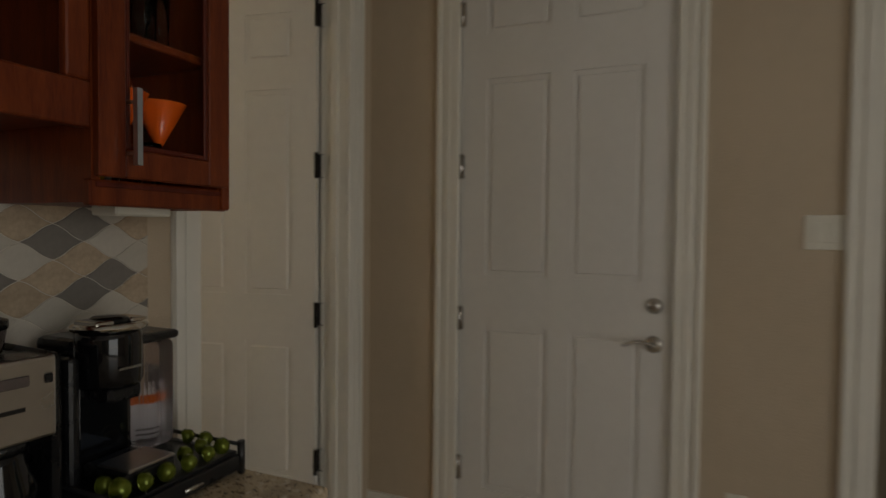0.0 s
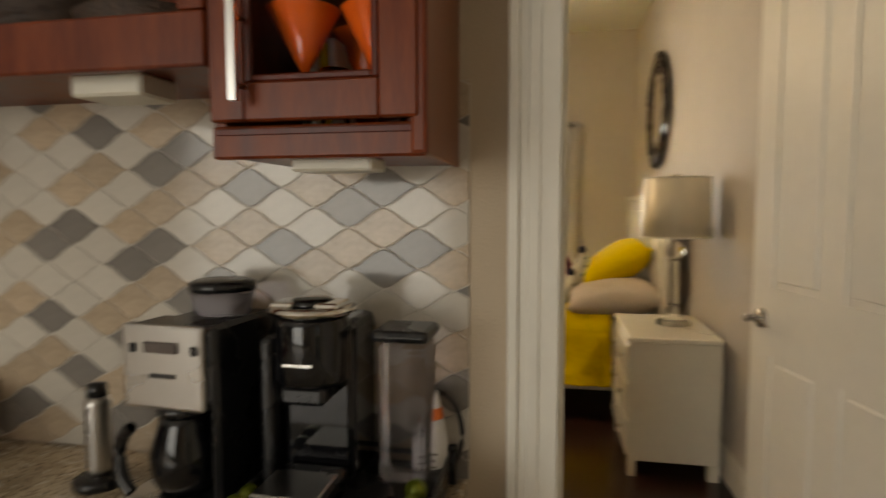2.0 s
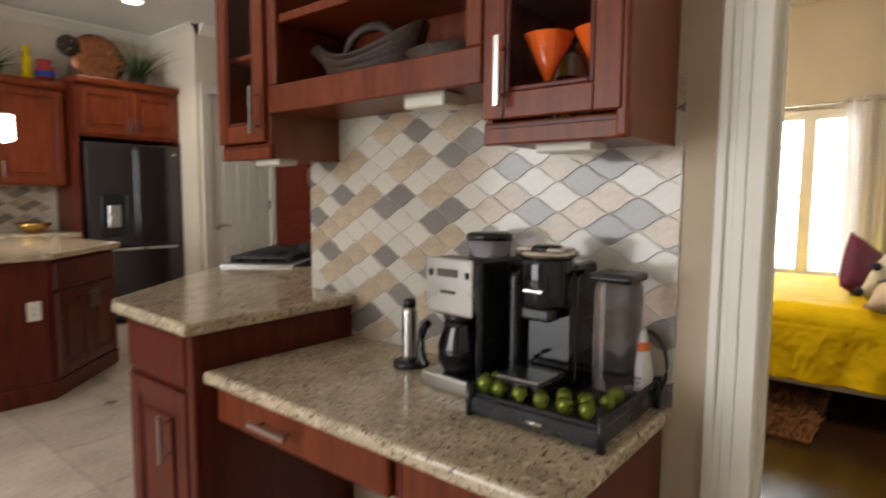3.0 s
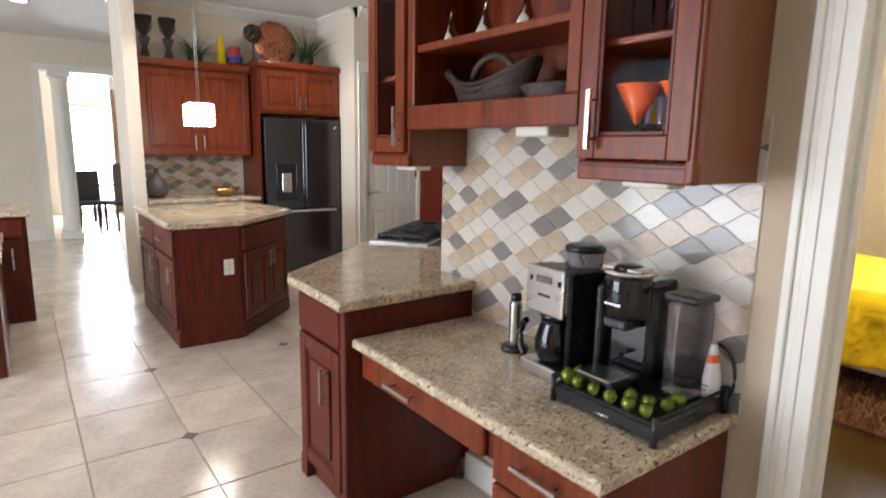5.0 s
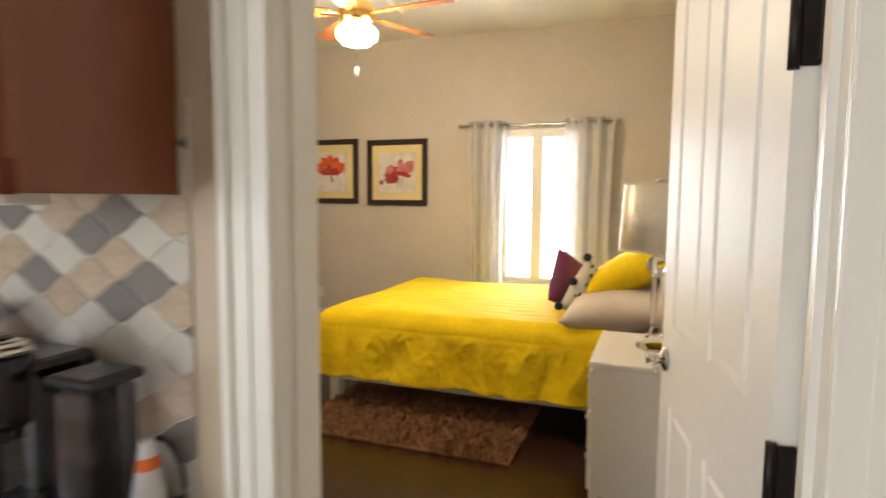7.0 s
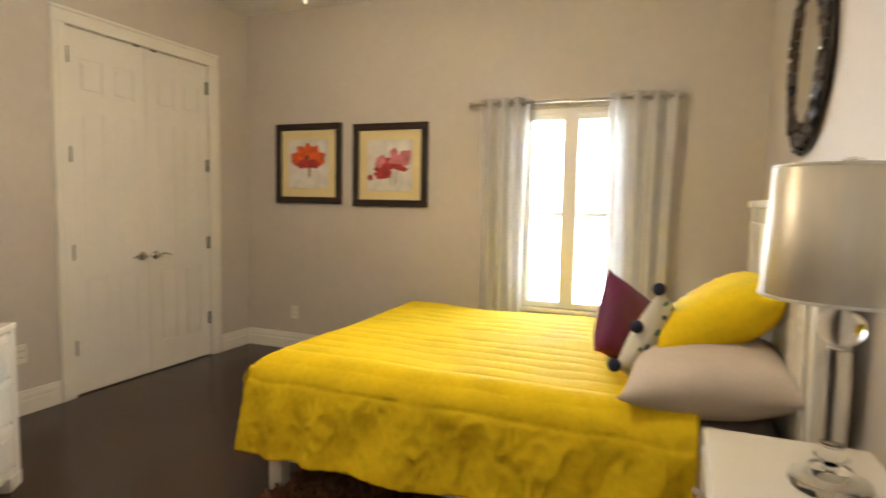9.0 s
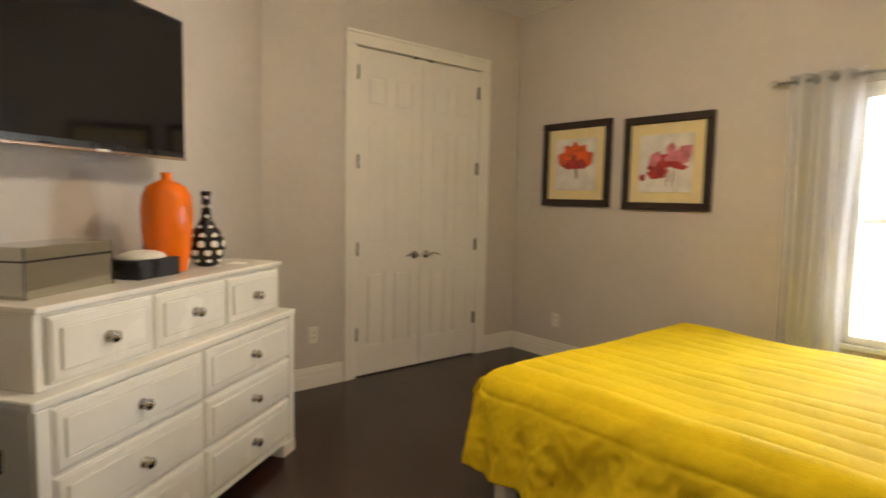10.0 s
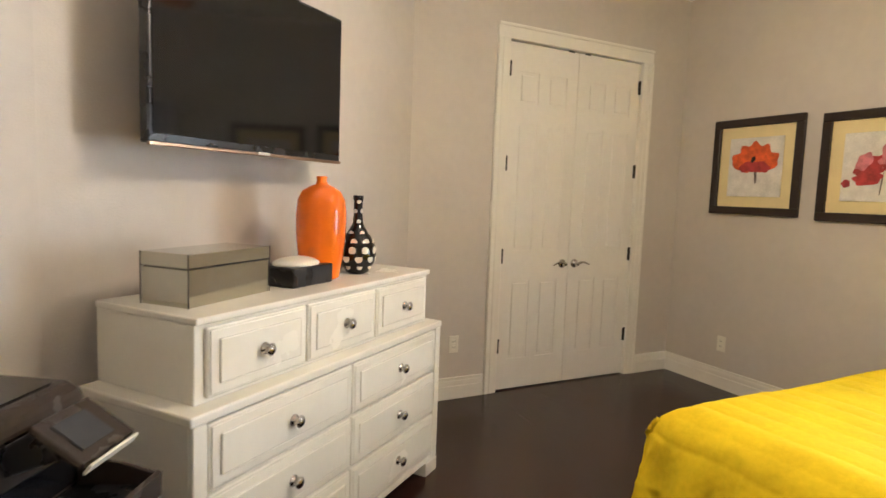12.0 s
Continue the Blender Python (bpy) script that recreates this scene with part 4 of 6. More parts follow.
part("rail", box(0.05, W2 - 0.05, 0.006, 0.02, 0.07, 0.10, 0.002), M_LACQ, dr)
for x in (0.0, W2 - 0.11):
    ft = prism([(x, 0.0), (x + 0.11, 0.0), (x + 0.11, DP), (x, DP)], 0.0, 0.07, 0.006)
    part("foot", ft, M_LACQ, dr)


def drawer_front(x0, x1, z0, z1, y):
    g = 0.004
    o = part("drawer", box(x0 + g, x1 - g, y - 0.012, y + 0.01, z0 + g, z1 - g, 0.004), M_LACQ, dr)
    f = box(x0 + g + 0.008, x1 - g - 0.008, y - 0.017, y - 0.012, z0 + g + 0.008, z1 - g - 0.008, 0.003)
    bx(f, x0 + 0.042, x1 - 0.042, y - 0.023, y - 0.017, z0 + 0.040, z1 - 0.040, 0.005)
    part("raised_panel", f, M_LACQ, o)
    kb = lathe([(0.020, 0), (0.020, 0.004), (0.010, 0.008), (0.008, 0.018), (0.019, 0.024), (0.021, 0.030), (0.015, 0.036), (0, 0.038)], 18)
    part("knob", kb, M_NICKEL, o, "satin nickel knob", Matrix.Translation(((x0 + x1) / 2, y - 0.022, (z0 + z1) / 2)) @ Matrix.Rotation(math.pi / 2, 4, "X"))


for i in range(3):
    xw = (W2 - 0.17) / 3
    drawer_front(0.085 + i * xw, 0.085 + (i + 1) * xw, ZS + 0.012, ZT - 0.03, 0.06)
for r in range(3):
    for c in range(2):
        xw = (W2 - 0.10) / 2
        z0 = 0.105 + r * 0.211
        drawer_front(0.05 + c * xw, 0.05 + (c + 1) * xw, z0, z0 + 0.207, 0.016)


def on_dresser(x, y):
    return DRM @ Matrix.Translation((x, y, ZT))


jb = thing("mirrored_box", on_dresser(0.30, 0.28) @ Matrix.Rotation(radians(6), 4, "Z") @ Matrix.Diagonal((0.93, 0.93, 0.93, 1)), "long mirrored glass jewellery box with lid", "box")
M_MBOX = mat("antique_mirror", (0.50, 0.48, 0.40), 0.10, 0.9, var=0.05, scale=5)
part("body", box(-0.20, 0.20, -0.10, 0.10, 0, 0.125, 0.002), M_MBOX, jb)
part("lid", box(-0.203, 0.203, -0.103, 0.103, 0.128, 0.175, 0.003), M_MBOX, jb)
for x in (-0.202, 0.202):
    for y in (-0.102, 0.102):
        part("edge_trim", rod(bmesh.new(), (x, y, 0), (x, y, 0.176), 0.0022, 6), M_BRONZE, jb)
for y in (-0.102, 0.102):
    part("edge_trim", rod(bmesh.new(), (-0.202, y, 0.127), (0.202, y, 0.127), 0.0018, 6), M_BRONZE, jb)
bb = thing("clock_box", on_dresser(0.70, 0.26), "small black box with a white oval lid", "box")
part("body", box(-0.115, 0.115, -0.09, 0.09, 0, 0.075, 0.004), M_BLACKP, bb)
part("lid", ball(bmesh.new(), (0, 0, 0.078), 0.10, 1.05, 0.8, 0.28), M_IVORYP, bb, "white oval lid")
ov = lathe([(0.065, 0), (0.075, 0.01), (0.088, 0.10), (0.098, 0.22), (0.100, 0.32), (0.094, 0.39), (0.075, 0.435), (0.045, 0.458), (0.024, 0.468), (0.019, 0.485), (0.022, 0.505), (0.016, 0.507), (0, 0.495)], 36)
single("orange_vase", ov, M_ORANGE, "tall glossy orange ceramic bottle vase", "vase", m=on_dresser(0.862, 0.27) @ Matrix.Diagonal((1.04, 1.04, 0.835, 1)))
pv = thing("polka_dot_vase", on_dresser(1.095, 0.25) @ Matrix.Diagonal((0.93, 0.93, 0.93, 1)), "black bottle vase with cream polka dots", "vase")
prof = [(0.045, 0), (0.055, 0.008), (0.082, 0.05), (0.092, 0.09), (0.088, 0.13), (0.070, 0.17), (0.045, 0.205), (0.028, 0.235), (0.022, 0.28), (0.021, 0.33), (0.025, 0.36), (0.025, 0.375), (0.018, 0.375), (0, 0.36)]
part("body", lathe(prof, 32), M_BLACKG, pv)
for row, (z, n, rr) in enumerate(((0.035, 8, 0.012), (0.075, 9, 0.016), (0.115, 9, 0.016), (0.155, 8, 0.014), (0.195, 6, 0.011), (0.25, 4, 0.009), (0.30, 4, 0.009), (0.345, 4, 0.009))):
    rad = np.interp(z, [p[1] for p in prof[:-2]], [p[0] for p in prof[:-2]])
    for k in range(n):
        a = 2 * math.pi * (k + 0.5 * (row % 2)) / n
        bm = bmesh.new()
        ball(bm, (0, 0, 0), rr * 1.15, 0.14, 1, 1, 10, 6)
        part("dot", bm, M_IVORYP, pv, "", Matrix.Rotation(a, 4, "Z") @ Matrix.Translation((float(rad), 0, z)))

# ---- television ----
TVM = Matrix.Translation((-0.258, 2.298, 1.522)) @ Matrix.Rotation(math.atan2(0.804, -0.595), 4, "Z")
tv = thing("television", TVM, "black flat screen television on a wall mount", "television")
TW, TH = 0.975, 0.638
part("case", box(0, TW, 0.004, 0.05, 0, TH, 0.006), M_BLACKP, tv)
part("screen", box(0.014, TW - 0.014, 0.0, 0.004, 0.03, TH - 0.014), M_BLACKG, tv)
part("trim_strip", box(0.0, TW, -0.002, 0.012, -0.008, 0.004, 0.002), mat("bronze_trim", (0.30, 0.20, 0.13), 0.35, 0.8), tv, "thin bronze bottom trim")
part("logo_plate", box(TW / 2 - 0.03, TW / 2 + 0.03, -0.005, -0.003, -0.004, 0.006), M_IVORYP, tv)
part("wall_mount", bx(bmesh.new(), TW / 2 - 0.2, TW / 2 + 0.2, 0.05, 0.20, 0.18, 0.42), M_BLACKP, tv)

# ---- printer on its stand ----
pr = thing("printer", Matrix.Translation((0.150, 2.165, 0.63)) @ Matrix.Rotation(radians(150), 4, "Z"), "black all-in-one inkjet printer with tilted screen", "printer")


def side_prism(pts, x0, x1, bev=0.0):
    bm = bmesh.new()
    a = [bm.verts.new((x0, y, z)) for y, z in pts]
    b_ = [bm.verts.new((x1, y, z)) for y, z in pts]
    n = len(pts)
    bm.faces.new(a)
    bm.faces.new(b_[::-1])
    for i in range(n):
        bm.faces.new((a[i], b_[i], b_[(i + 1) % n], a[(i + 1) % n]))
    bmesh.ops.recalc_face_normals(bm, faces=bm.faces)
    if bev:
        bmesh.ops.bevel(bm, geom=list(bm.edges), offset=bev, segments=2, affect="EDGES", profile=0.5)
    return bm


part("body", side_prism([(0.0, 0.025), (0.02, 0), (0.40, 0), (0.40, 0.225), (0.03, 0.205), (0.0, 0.17)], -0.46, 0.0, 0.014), M_PRINTER, pr)
part("lid", side_prism([(0.012, 0.214), (0.40, 0.234), (0.39, 0.280), (0.06, 0.272), (0.025, 0.255)], -0.465, 0.005, 0.014), M_PRINTER, pr)
part("lid_inset", side_prism([(0.07, 0.2745), (0.36, 0.2815), (0.36, 0.2835), (0.07, 0.2765)], -0.42, -0.04), M_BLACKG, pr)
part("side_panel", box(-0.463, -0.458, 0.05, 0.36, 0.03, 0.17, 0.002), M_BLACKG, pr)
part("panel_neck", side_prism([(-0.12, 0.200), (0.01, 0.150), (0.01, 0.215), (-0.07, 0.262)], -0.27, -0.14, 0.006), M_BLACKP, pr)
cp_ = part("control_panel", side_prism([(-0.175, 0.190), (-0.065, 0.262), (-0.076, 0.280), (-0.186, 0.207)], -0.29, -0.12, 0.005), M_PRINTER, pr)
part("screen", side_prism([(-0.165, 0.2215), (-0.098, 0.2655), (-0.0995, 0.268), (-0.1665, 0.224)], -0.265, -0.165), M_LBLUE, cp_, "small grey touch screen")
part("panel_lip", side_prism([(-0.192, 0.205), (-0.176, 0.184), (-0.182, 0.180), (-0.198, 0.201)], -0.285, -0.125, 0.002), M_IVORYP, cp_, "pale lower lip")
# No hollow is cut: a black slab paints the shade inside the paper slot.
part("paper_slot_shade", box(-0.40, -0.06, -0.004, 0.004, 0.045, 0.125, 0.002), M_BLACKG, pr)
ot = part("output_tray", side_prism([(-0.20, 0.030), (0.0, 0.022), (0.0, 0.034), (-0.20, 0.044)], -0.40, -0.06, 0.003), M_BLACKP, pr)
for x in (-0.408, -0.062):
    part("tray_side", side_prism([(-0.20, 0.020), (0.0, 0.015), (0.0, 0.105), (-0.12, 0.095), (-0.20, 0.075)], x, x + 0.010, 0.002), M_PRINTER, ot)
part("tray_stop", side_prism([(-0.212, 0.022), (-0.198, 0.022), (-0.202, 0.085), (-0.214, 0.082)], -0.40, -0.06, 0.002), M_PRINTER, ot)
part("badge", rod(bmesh.new(), (-0.40, -0.002, 0.150), (-0.40, 0.006, 0.150), 0.013, 16), M_STEEL, pr, "round silver badge")
sd = thing("printer_stand", Matrix.Translation((0.150, 2.165, 0.01)) @ Matrix.Rotation(radians(150), 4, "Z"), "low dark printer stand beside the dresser", "stand")
part("top", box(-0.46, 0.02, -0.02, 0.42, 0.59, 0.62, 0.004), M_FRAME, sd)
for x in (-0.45, -0.02):
    part("side_panel", box(x, x + 0.03, 0.0, 0.41, -0.008, 0.59, 0.003), M_FRAME, sd)
part("shelf", box(-0.42, -0.02, 0.0, 0.40, 0.25, 0.27), M_FRAME, sd)

# ---- ceiling fan ----
fan = thing("ceiling_fan", Matrix.Translation((0.62, 3.95, 0)), "brass ceiling fan with wooden blades and lit glass bowl", "ceiling fan")
part("canopy", lathe([(0.065, CB - 0.06), (0.075, CB - 0.02), (0.075, CB), (0, CB)], 24), M_BRASS, fan)
part("downrod", rod(bmesh.new(), (0, 0, 2.62), (0, 0, CB - 0.05), 0.012), M_BRASS, fan)
part("motor", lathe([(0.05, 2.46), (0.10, 2.48), (0.12, 2.54), (0.10, 2.60), (0.04, 2.63), (0, 2.63)], 28), M_BRASS, fan)
for k in range(5):
    a = radians(-5 + 72 * k)
    mm = Matrix.Rotation(a, 4, "Z") @ Matrix.Rotation(radians(10), 4, "X")
    part("blade", prism([(0.17, -0.05), (0.62, -0.07), (0.655, -0.04), (0.655, 0.04), (0.62, 0.07), (0.17, 0.05)], -0.004, 0.004), M_OAKFAN, fan, "reddish wooden fan blade", Matrix.Translation((0, 0, 2.535)) @ mm)
    part("blade_iron", box(0.09, 0.22, -0.02, 0.02, -0.010, -0.004, 0.002), M_BRASS, fan, "", Matrix.Translation((0, 0, 2.535)) @ mm)
part("light_bowl", lathe([(0.03, 2.335), (0.085, 2.35), (0.125, 2.39), (0.13, 2.43), (0.11, 2.455), (0, 2.46)], 28), M_LAMPGLOW, fan, "frosted lit glass bowl")
part("pull_chain", rod(bmesh.new(), (0.03, -0.06, 2.20), (0.03, -0.06, 2.40), 0.002, 6), M_BRASS, fan)
part("chain_fob", lathe([(0.006, 2.14), (0.010, 2.15), (0.010, 2.19), (0, 2.20)], 10, at=(0.03, -0.06, 0)), M_IVORYP, fan)
for k in range(3):
    a = 2 * math.pi * k / 3
    bulb("fan_bulb", (0.62 + 0.2 * math.cos(a), 3.95 + 0.2 * math.sin(a), 2.36), 23, (1.0, 0.81, 0.57), 0.06)

# ---- kitchen: cabinet pieces ----


def tube(points, r, seg=10):
    """A round tube swept along points."""
    pts = [Vector(p) for p in points]

    def fn(u, v):
        k = min(int(u * (len(pts) - 1) + 1e-6), len(pts) - 1)
        d = (pts[min(k + 1, len(pts) - 1)] - pts[max(k - 1, 0)]).normalized()
        side = d.orthogonal().normalized() if abs(d.z) > 0.999 else d.cross(Vector((0, 0, 1))).normalized()
        up = side.cross(d)
        a = 2 * math.pi * v
        return pts[k] + (side * math.cos(a) + up * math.sin(a)) * r
    return sheet(fn, len(pts) - 1, seg)


def bar_pull(parent, a, b, out=(0, -0.03, 0)):
    """A flat steel bar handle from a to b, held off the face by two posts."""
    a, b, o = Vector(a), Vector(b), Vector(out)
    bm = bmesh.new()
    d = (b - a).normalized()
    rod(bm, a + d * 0.025, a + d * 0.025 + o, 0.004, 8)
    rod(bm, b - d * 0.025, b - d * 0.025 + o, 0.004, 8)
    mid = (a + b) / 2 + o
    m = Matrix.Translation(mid) @ d.to_track_quat("Z", "Y").to_matrix().to_4x4() @ Matrix.Diagonal((0.012, 0.012, (b - a).length, 1))
    got = bmesh.ops.create_cube(bm, size=1, matrix=m)
    return part("bar_handle", bm, M_STEEL, parent, "brushed steel bar handle")


def frame_door(parent, x0, x1, z0, z1, y, glassy=False, mtl=None, rail=0.058, name="door"):
    """A raised-panel or glazed cabinet door in the plane y, facing -y."""
    mtl = mtl or M_CHERRY
    t = 0.02
    bm = bx(bmesh.new(), x0, x0 + rail, y - t, y, z0, z1, 0.003)
    bx(bm, x1 - rail, x1, y - t, y, z0, z1, 0.003)
    bx(bm, x0 + rail, x1 - rail, y - t, y, z0, z0 + rail, 0.003)
    bx(bm, x0 + rail, x1 - rail, y - t, y, z1 - rail, z1, 0.003)
    o = part(name, bm, mtl, parent)
    g = 0.012
    bead = bx(bmesh.new(), x0 + rail, x0 + rail + g, y - t + 0.003, y - 0.004, z0 + rail, z1 - rail, 0.003)
    bx(bead, x1 - rail - g, x1 - rail, y - t + 0.003, y - 0.004, z0 + rail, z1 - rail, 0.003)
    bx(bead, x0 + rail + g, x1 - rail - g, y - t + 0.003, y - 0.004, z0 + rail, z0 + rail + g, 0.003)
    bx(bead, x0 + rail + g, x1 - rail - g, y - t + 0.003, y - 0.004, z1 - rail - g, z1 - rail, 0.003)
    part("bead", bead, M_CHERRYD, o)
    if glassy:
        p = part("glass_pane", box(x0 + rail + g, x1 - rail - g, y - 0.012, y - 0.008, z0 + rail + g, z1 - rail - g), M_GLASS, o, "clear glass pane")
        p.visible_shadow = False
    else:
        f = bx(bmesh.new(), x0 + rail + g, x1 - rail - g, y - 0.010, y - 0.002, z0 + rail + g, z1 - rail - g)
        bx(f, x0 + rail + 0.035, x1 - rail - 0.035, y - 0.017, y - 0.010, z0 + rail + 0.035, z1 - rail - 0.035, 0.006)
        part("raised_panel", f, mtl, o)
    return o


def case(parent, x0, x1, y0, y1, z0, z1, t=0.018, shelves=()):
    """An open-fronted case of separate panels."""
    for x in (x0, x1 - t):
        part("side_panel", box(x, x + t, y0, y1, z0, z1), M_CHERRY, parent)
    part("bottom_panel", box(x0 + t, x1 - t, y0, y1, z0, z0 + t), M_CHERRY, parent)
    part("top_panel", box(x0 + t, x1 - t, y0, y1, z1 - t, z1), M_CHERRY, parent)
    part("back_panel", box(x0 + t, x1 - t, y1 - 0.008, y1, z0 + t, z1 - t), M_CHERRY, parent)
    for z in shelves:
        part("shelf_board", box(x0 + t, x1 - t, y0 + 0.02, y1 - 0.008, z - 0.018, z, 0.003), M_CHERRY, parent)


# uppers over the desk
UZ, UT = 1.395, 2.42
YF = 1.16
G0, G1, L0, L1 = 1.298, 1.645, 0.150, 0.445     # glass cabinets, end to end


def wall_cabinet(x0, x1, label, handle, puck):
    uc = thing("glass_cabinet", I4, label, "cabinet", "desk wall cabinets")
    case(uc, x0 + 0.005, x1 - 0.008, YF, YB - 0.002, UZ, UT, shelves=(1.75, 2.08))
    part("end_panel", box(x1 - 0.008, x1, YF, YB - 0.002, UZ - 0.004, UT, 0.002), M_CHERRYL, uc, "lighter laminate end panel")
    rail_ = part("light_rail", box(x0, x1 + 0.001, YF - 0.004, YF + 0.02, UZ - 0.006, UZ + 0.045, 0.004), M_CHERRY, uc)
    # Raised strip in darker cherry; the shade of a groove put into its colour.
    part("rail_groove_shade", box(x0 + 0.01, x1 - 0.01, YF - 0.007, YF - 0.004, UZ + 0.030, UZ + 0.040, 0.0012), M_CHERRYD, rail_)
    o = frame_door(uc, x0 + 0.008, x1 - 0.010, UZ + 0.05, UT - 0.01, YF, True)
    bar_pull(o, (handle, YF - 0.02, UZ + 0.075), (handle, YF - 0.02, UZ + 0.225))
    part("puck_light", box(puck, puck + 0.14, 1.22, 1.30, UZ - 0.022, UZ, 0.004), M_IVORYP, uc, "white under-cabinet light")
    return uc


uc = wall_cabinet(G0, G1, "cherry wall cabinet with glass door and steel handle", G0 + 0.067, 1.40)
part("corner_bead", box(G1 - 0.022, G1 + 0.003, YF - 0.014, YF, UZ - 0.004, UT, 0.006, 2), M_CHERRY, uc)
wall_cabinet(L0, L1, "narrow cherry wall cabinet with glass door", L1 - 0.035, 0.26)
os_ = thing("open_shelf_unit", I4, "cherry open shelf unit between glass cabinets", "shelf")
OZ = 1.545
case(os_, L1 + 0.002, G0 - 0.002, YF + 0.01, YB - 0.002, OZ, UT)
part("valance", box(L1 + 0.002, G0 - 0.002, YF - 0.012, YF + 0.01, OZ - 0.012, OZ + 0.075, 0.005, 2), M_CHERRY, os_)
for x0 in (L1 + 0.002, G0 - 0.050):
    part("stile", box(x0, x0 + 0.048, YF - 0.012, YF + 0.01, OZ + 0.075, UT, 0.006, 2), M_CHERRY, os_)
for z in (1.84, 2.09):
    sh = part("shelf_board", box(L1 + 0.020, G0 - 0.020, YF + 0.015, YB - 0.012, z - 0.02, z, 0.004), M_CHERRY, os_)
    part("shelf_nosing", box(L1 + 0.020, G0 - 0.020, YF + 0.003, YF + 0.015, z - 0.026, z + 0.002, 0.005, 2), M_CHERRY, sh)
part("puck_light", box(1.00, 1.14, 1.20, 1.30, OZ - 0.04, OZ, 0.005), M_IVORYP, os_, "cream under-cabinet light")

# things in the cabinets


def martini(at):
    g = thing("martini_glass", Matrix.Translation(at) @ Matrix.Diagonal((1.05, 1.05, 1.35, 1)), "orange martini glass with clear stem in the cabinet", "glass", "martini glasses")
    part("bowl", lathe([(0.006, 0.09), (0.058, 0.165), (0.054, 0.165), (0.004, 0.098)], 24, close=False), M_ORGLASS, g, "orange glass bowl")
    part("stem", lathe([(0.034, 0), (0.034, 0.003), (0.005, 0.010), (0.004, 0.09), (0, 0.09)], 16), M_CRYSTAL, g)


for x, y in ((1.42, 1.24), (1.54, 1.26), (1.48, 1.38)):
    martini((x, y, 1.414))
for x in (0.25, 0.35):
    martini((x, 1.28, 1.414))


def tumbler(at, r, h, label="clear cut glass tumbler in the cabinet"):
    g = lathe([(r * 0.85, 0), (r, h), (r - 0.004, h), (r * 0.85 - 0.004, 0.008), (0, 0.008)], 18)
    single("tumbler", g, M_CRYSTAL, label, "glass", "cabinet glasses", Matrix.Translation(at))


for i, (x, y) in enumerate(((1.48, 1.22), (1.58, 1.35))):
    tumbler((x, y, 1.414), 0.026, 0.12)
for i, (x, y) in enumerate(((1.41, 1.25), (1.50, 1.26), (1.57, 1.30))):
    tumbler((x, y, 1.751), 0.030, 0.15)
for i, (x, h, mtl, name) in enumerate(((1.385, 0.18, M_GREEN, "green"), (1.402, 0.20, M_IVORYP, "ivory"), (1.420, 0.19, M_YELLOW, "yellow"), (1.437, 0.195, M_IVORYP, "ivory"))):
    single("small_book", box(x, x + 0.014, 1.30, 1.40, 1.414, 1.414 + h, 0.002), mtl, "small %s book standing in the cabinet" % name, "book", "cabinet books")
for x in (0.515, 0.72, 0.93):
    pe = thing("silver_pear", Matrix.Translation((x, 1.30, 1.84)), "polished silver pear ornament on the shelf", "ornament", "silver pears")
    part("body", lathe([(0.020, 0), (0.036, 0.012), (0.040, 0.032), (0.030, 0.058), (0.016, 0.085), (0.010, 0.11), (0, 0.115)], 24), M_SILVER, pe)
    part("stem", rod(bmesh.new(), (0, 0, 0.11), (0.006, 0, 0.145), 0.006, 8), M_SILVER, pe)
for x in (0.56, 0.76):
    pe = thing("silver_pear", Matrix.Translation((x, 1.30, 2.09)), "polished silver pear ornament on the shelf", "ornament", "silver pears")
    part("body", lathe([(0.020, 0), (0.036, 0.012), (0.040, 0.032), (0.030, 0.058), (0.016, 0.085), (0.010, 0.11), (0, 0.115)], 24), M_SILVER, pe)


def basket_fn(u, v):
    a = 2 * math.pi * u
    flare = 0.55 + 0.45 * v ** 0.7
    rim = 1 + 0.12 * v * math.cos(2 * a)
    x, y = 0.17 * flare * rim * math.cos(a), 0.095 * flare * math.sin(a)
    z = 0.13 * v * (1 + 0.25 * math.cos(2 * a) * v) + 0.002 * math.sin(v * 60)
    return (x, y, z)


bk = thing("wicker_basket", Matrix.Translation((0.76, 1.31, OZ + 0.019)) @ Matrix.Diagonal((1.2, 1.1, 1.25, 1)), "dark woven wicker basket with curled rim", "basket")
p = part("bowl", sheet(basket_fn, 48, 24), M_WICKER, bk)
p.modifiers.new("thick", "SOLIDIFY").thickness = 0.006
hoop = tube([(0.10 * math.cos(math.pi * k / 16), 0.002 * math.sin(k), 0.10 + 0.08 * math.sin(math.pi * k / 16)) for k in range(17)], 0.012)
part("handle", hoop, M_WICKER, bk)
part("curl", rod(bmesh.new(), (-0.12, 0, 0.08), (-0.20, -0.02, 0.15), 0.016, 10), M_WICKER, bk)

lb = lathe([(0.05, 0), (0.09, 0.02), (0.135, 0.08), (0.128, 0.082), (0.08, 0.03), (0, 0.015)], 28)
single("wicker_bowl", lb, M_WICKER, "low dark woven bowl beside the basket", "bowl", m=Matrix.Translation((1.08, 1.31, OZ + 0.019)) @ Matrix.Diagonal((1, 0.85, 1.25, 1)))

# desk with granite top
ds = thing("desk_cabinet", I4, "cherry desk drawer unit with kneehole and steel pulls", "cabinet")
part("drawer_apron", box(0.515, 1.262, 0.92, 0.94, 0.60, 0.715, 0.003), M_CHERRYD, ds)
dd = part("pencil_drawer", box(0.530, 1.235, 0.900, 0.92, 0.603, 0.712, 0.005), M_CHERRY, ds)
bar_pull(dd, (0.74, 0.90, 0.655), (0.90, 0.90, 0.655))
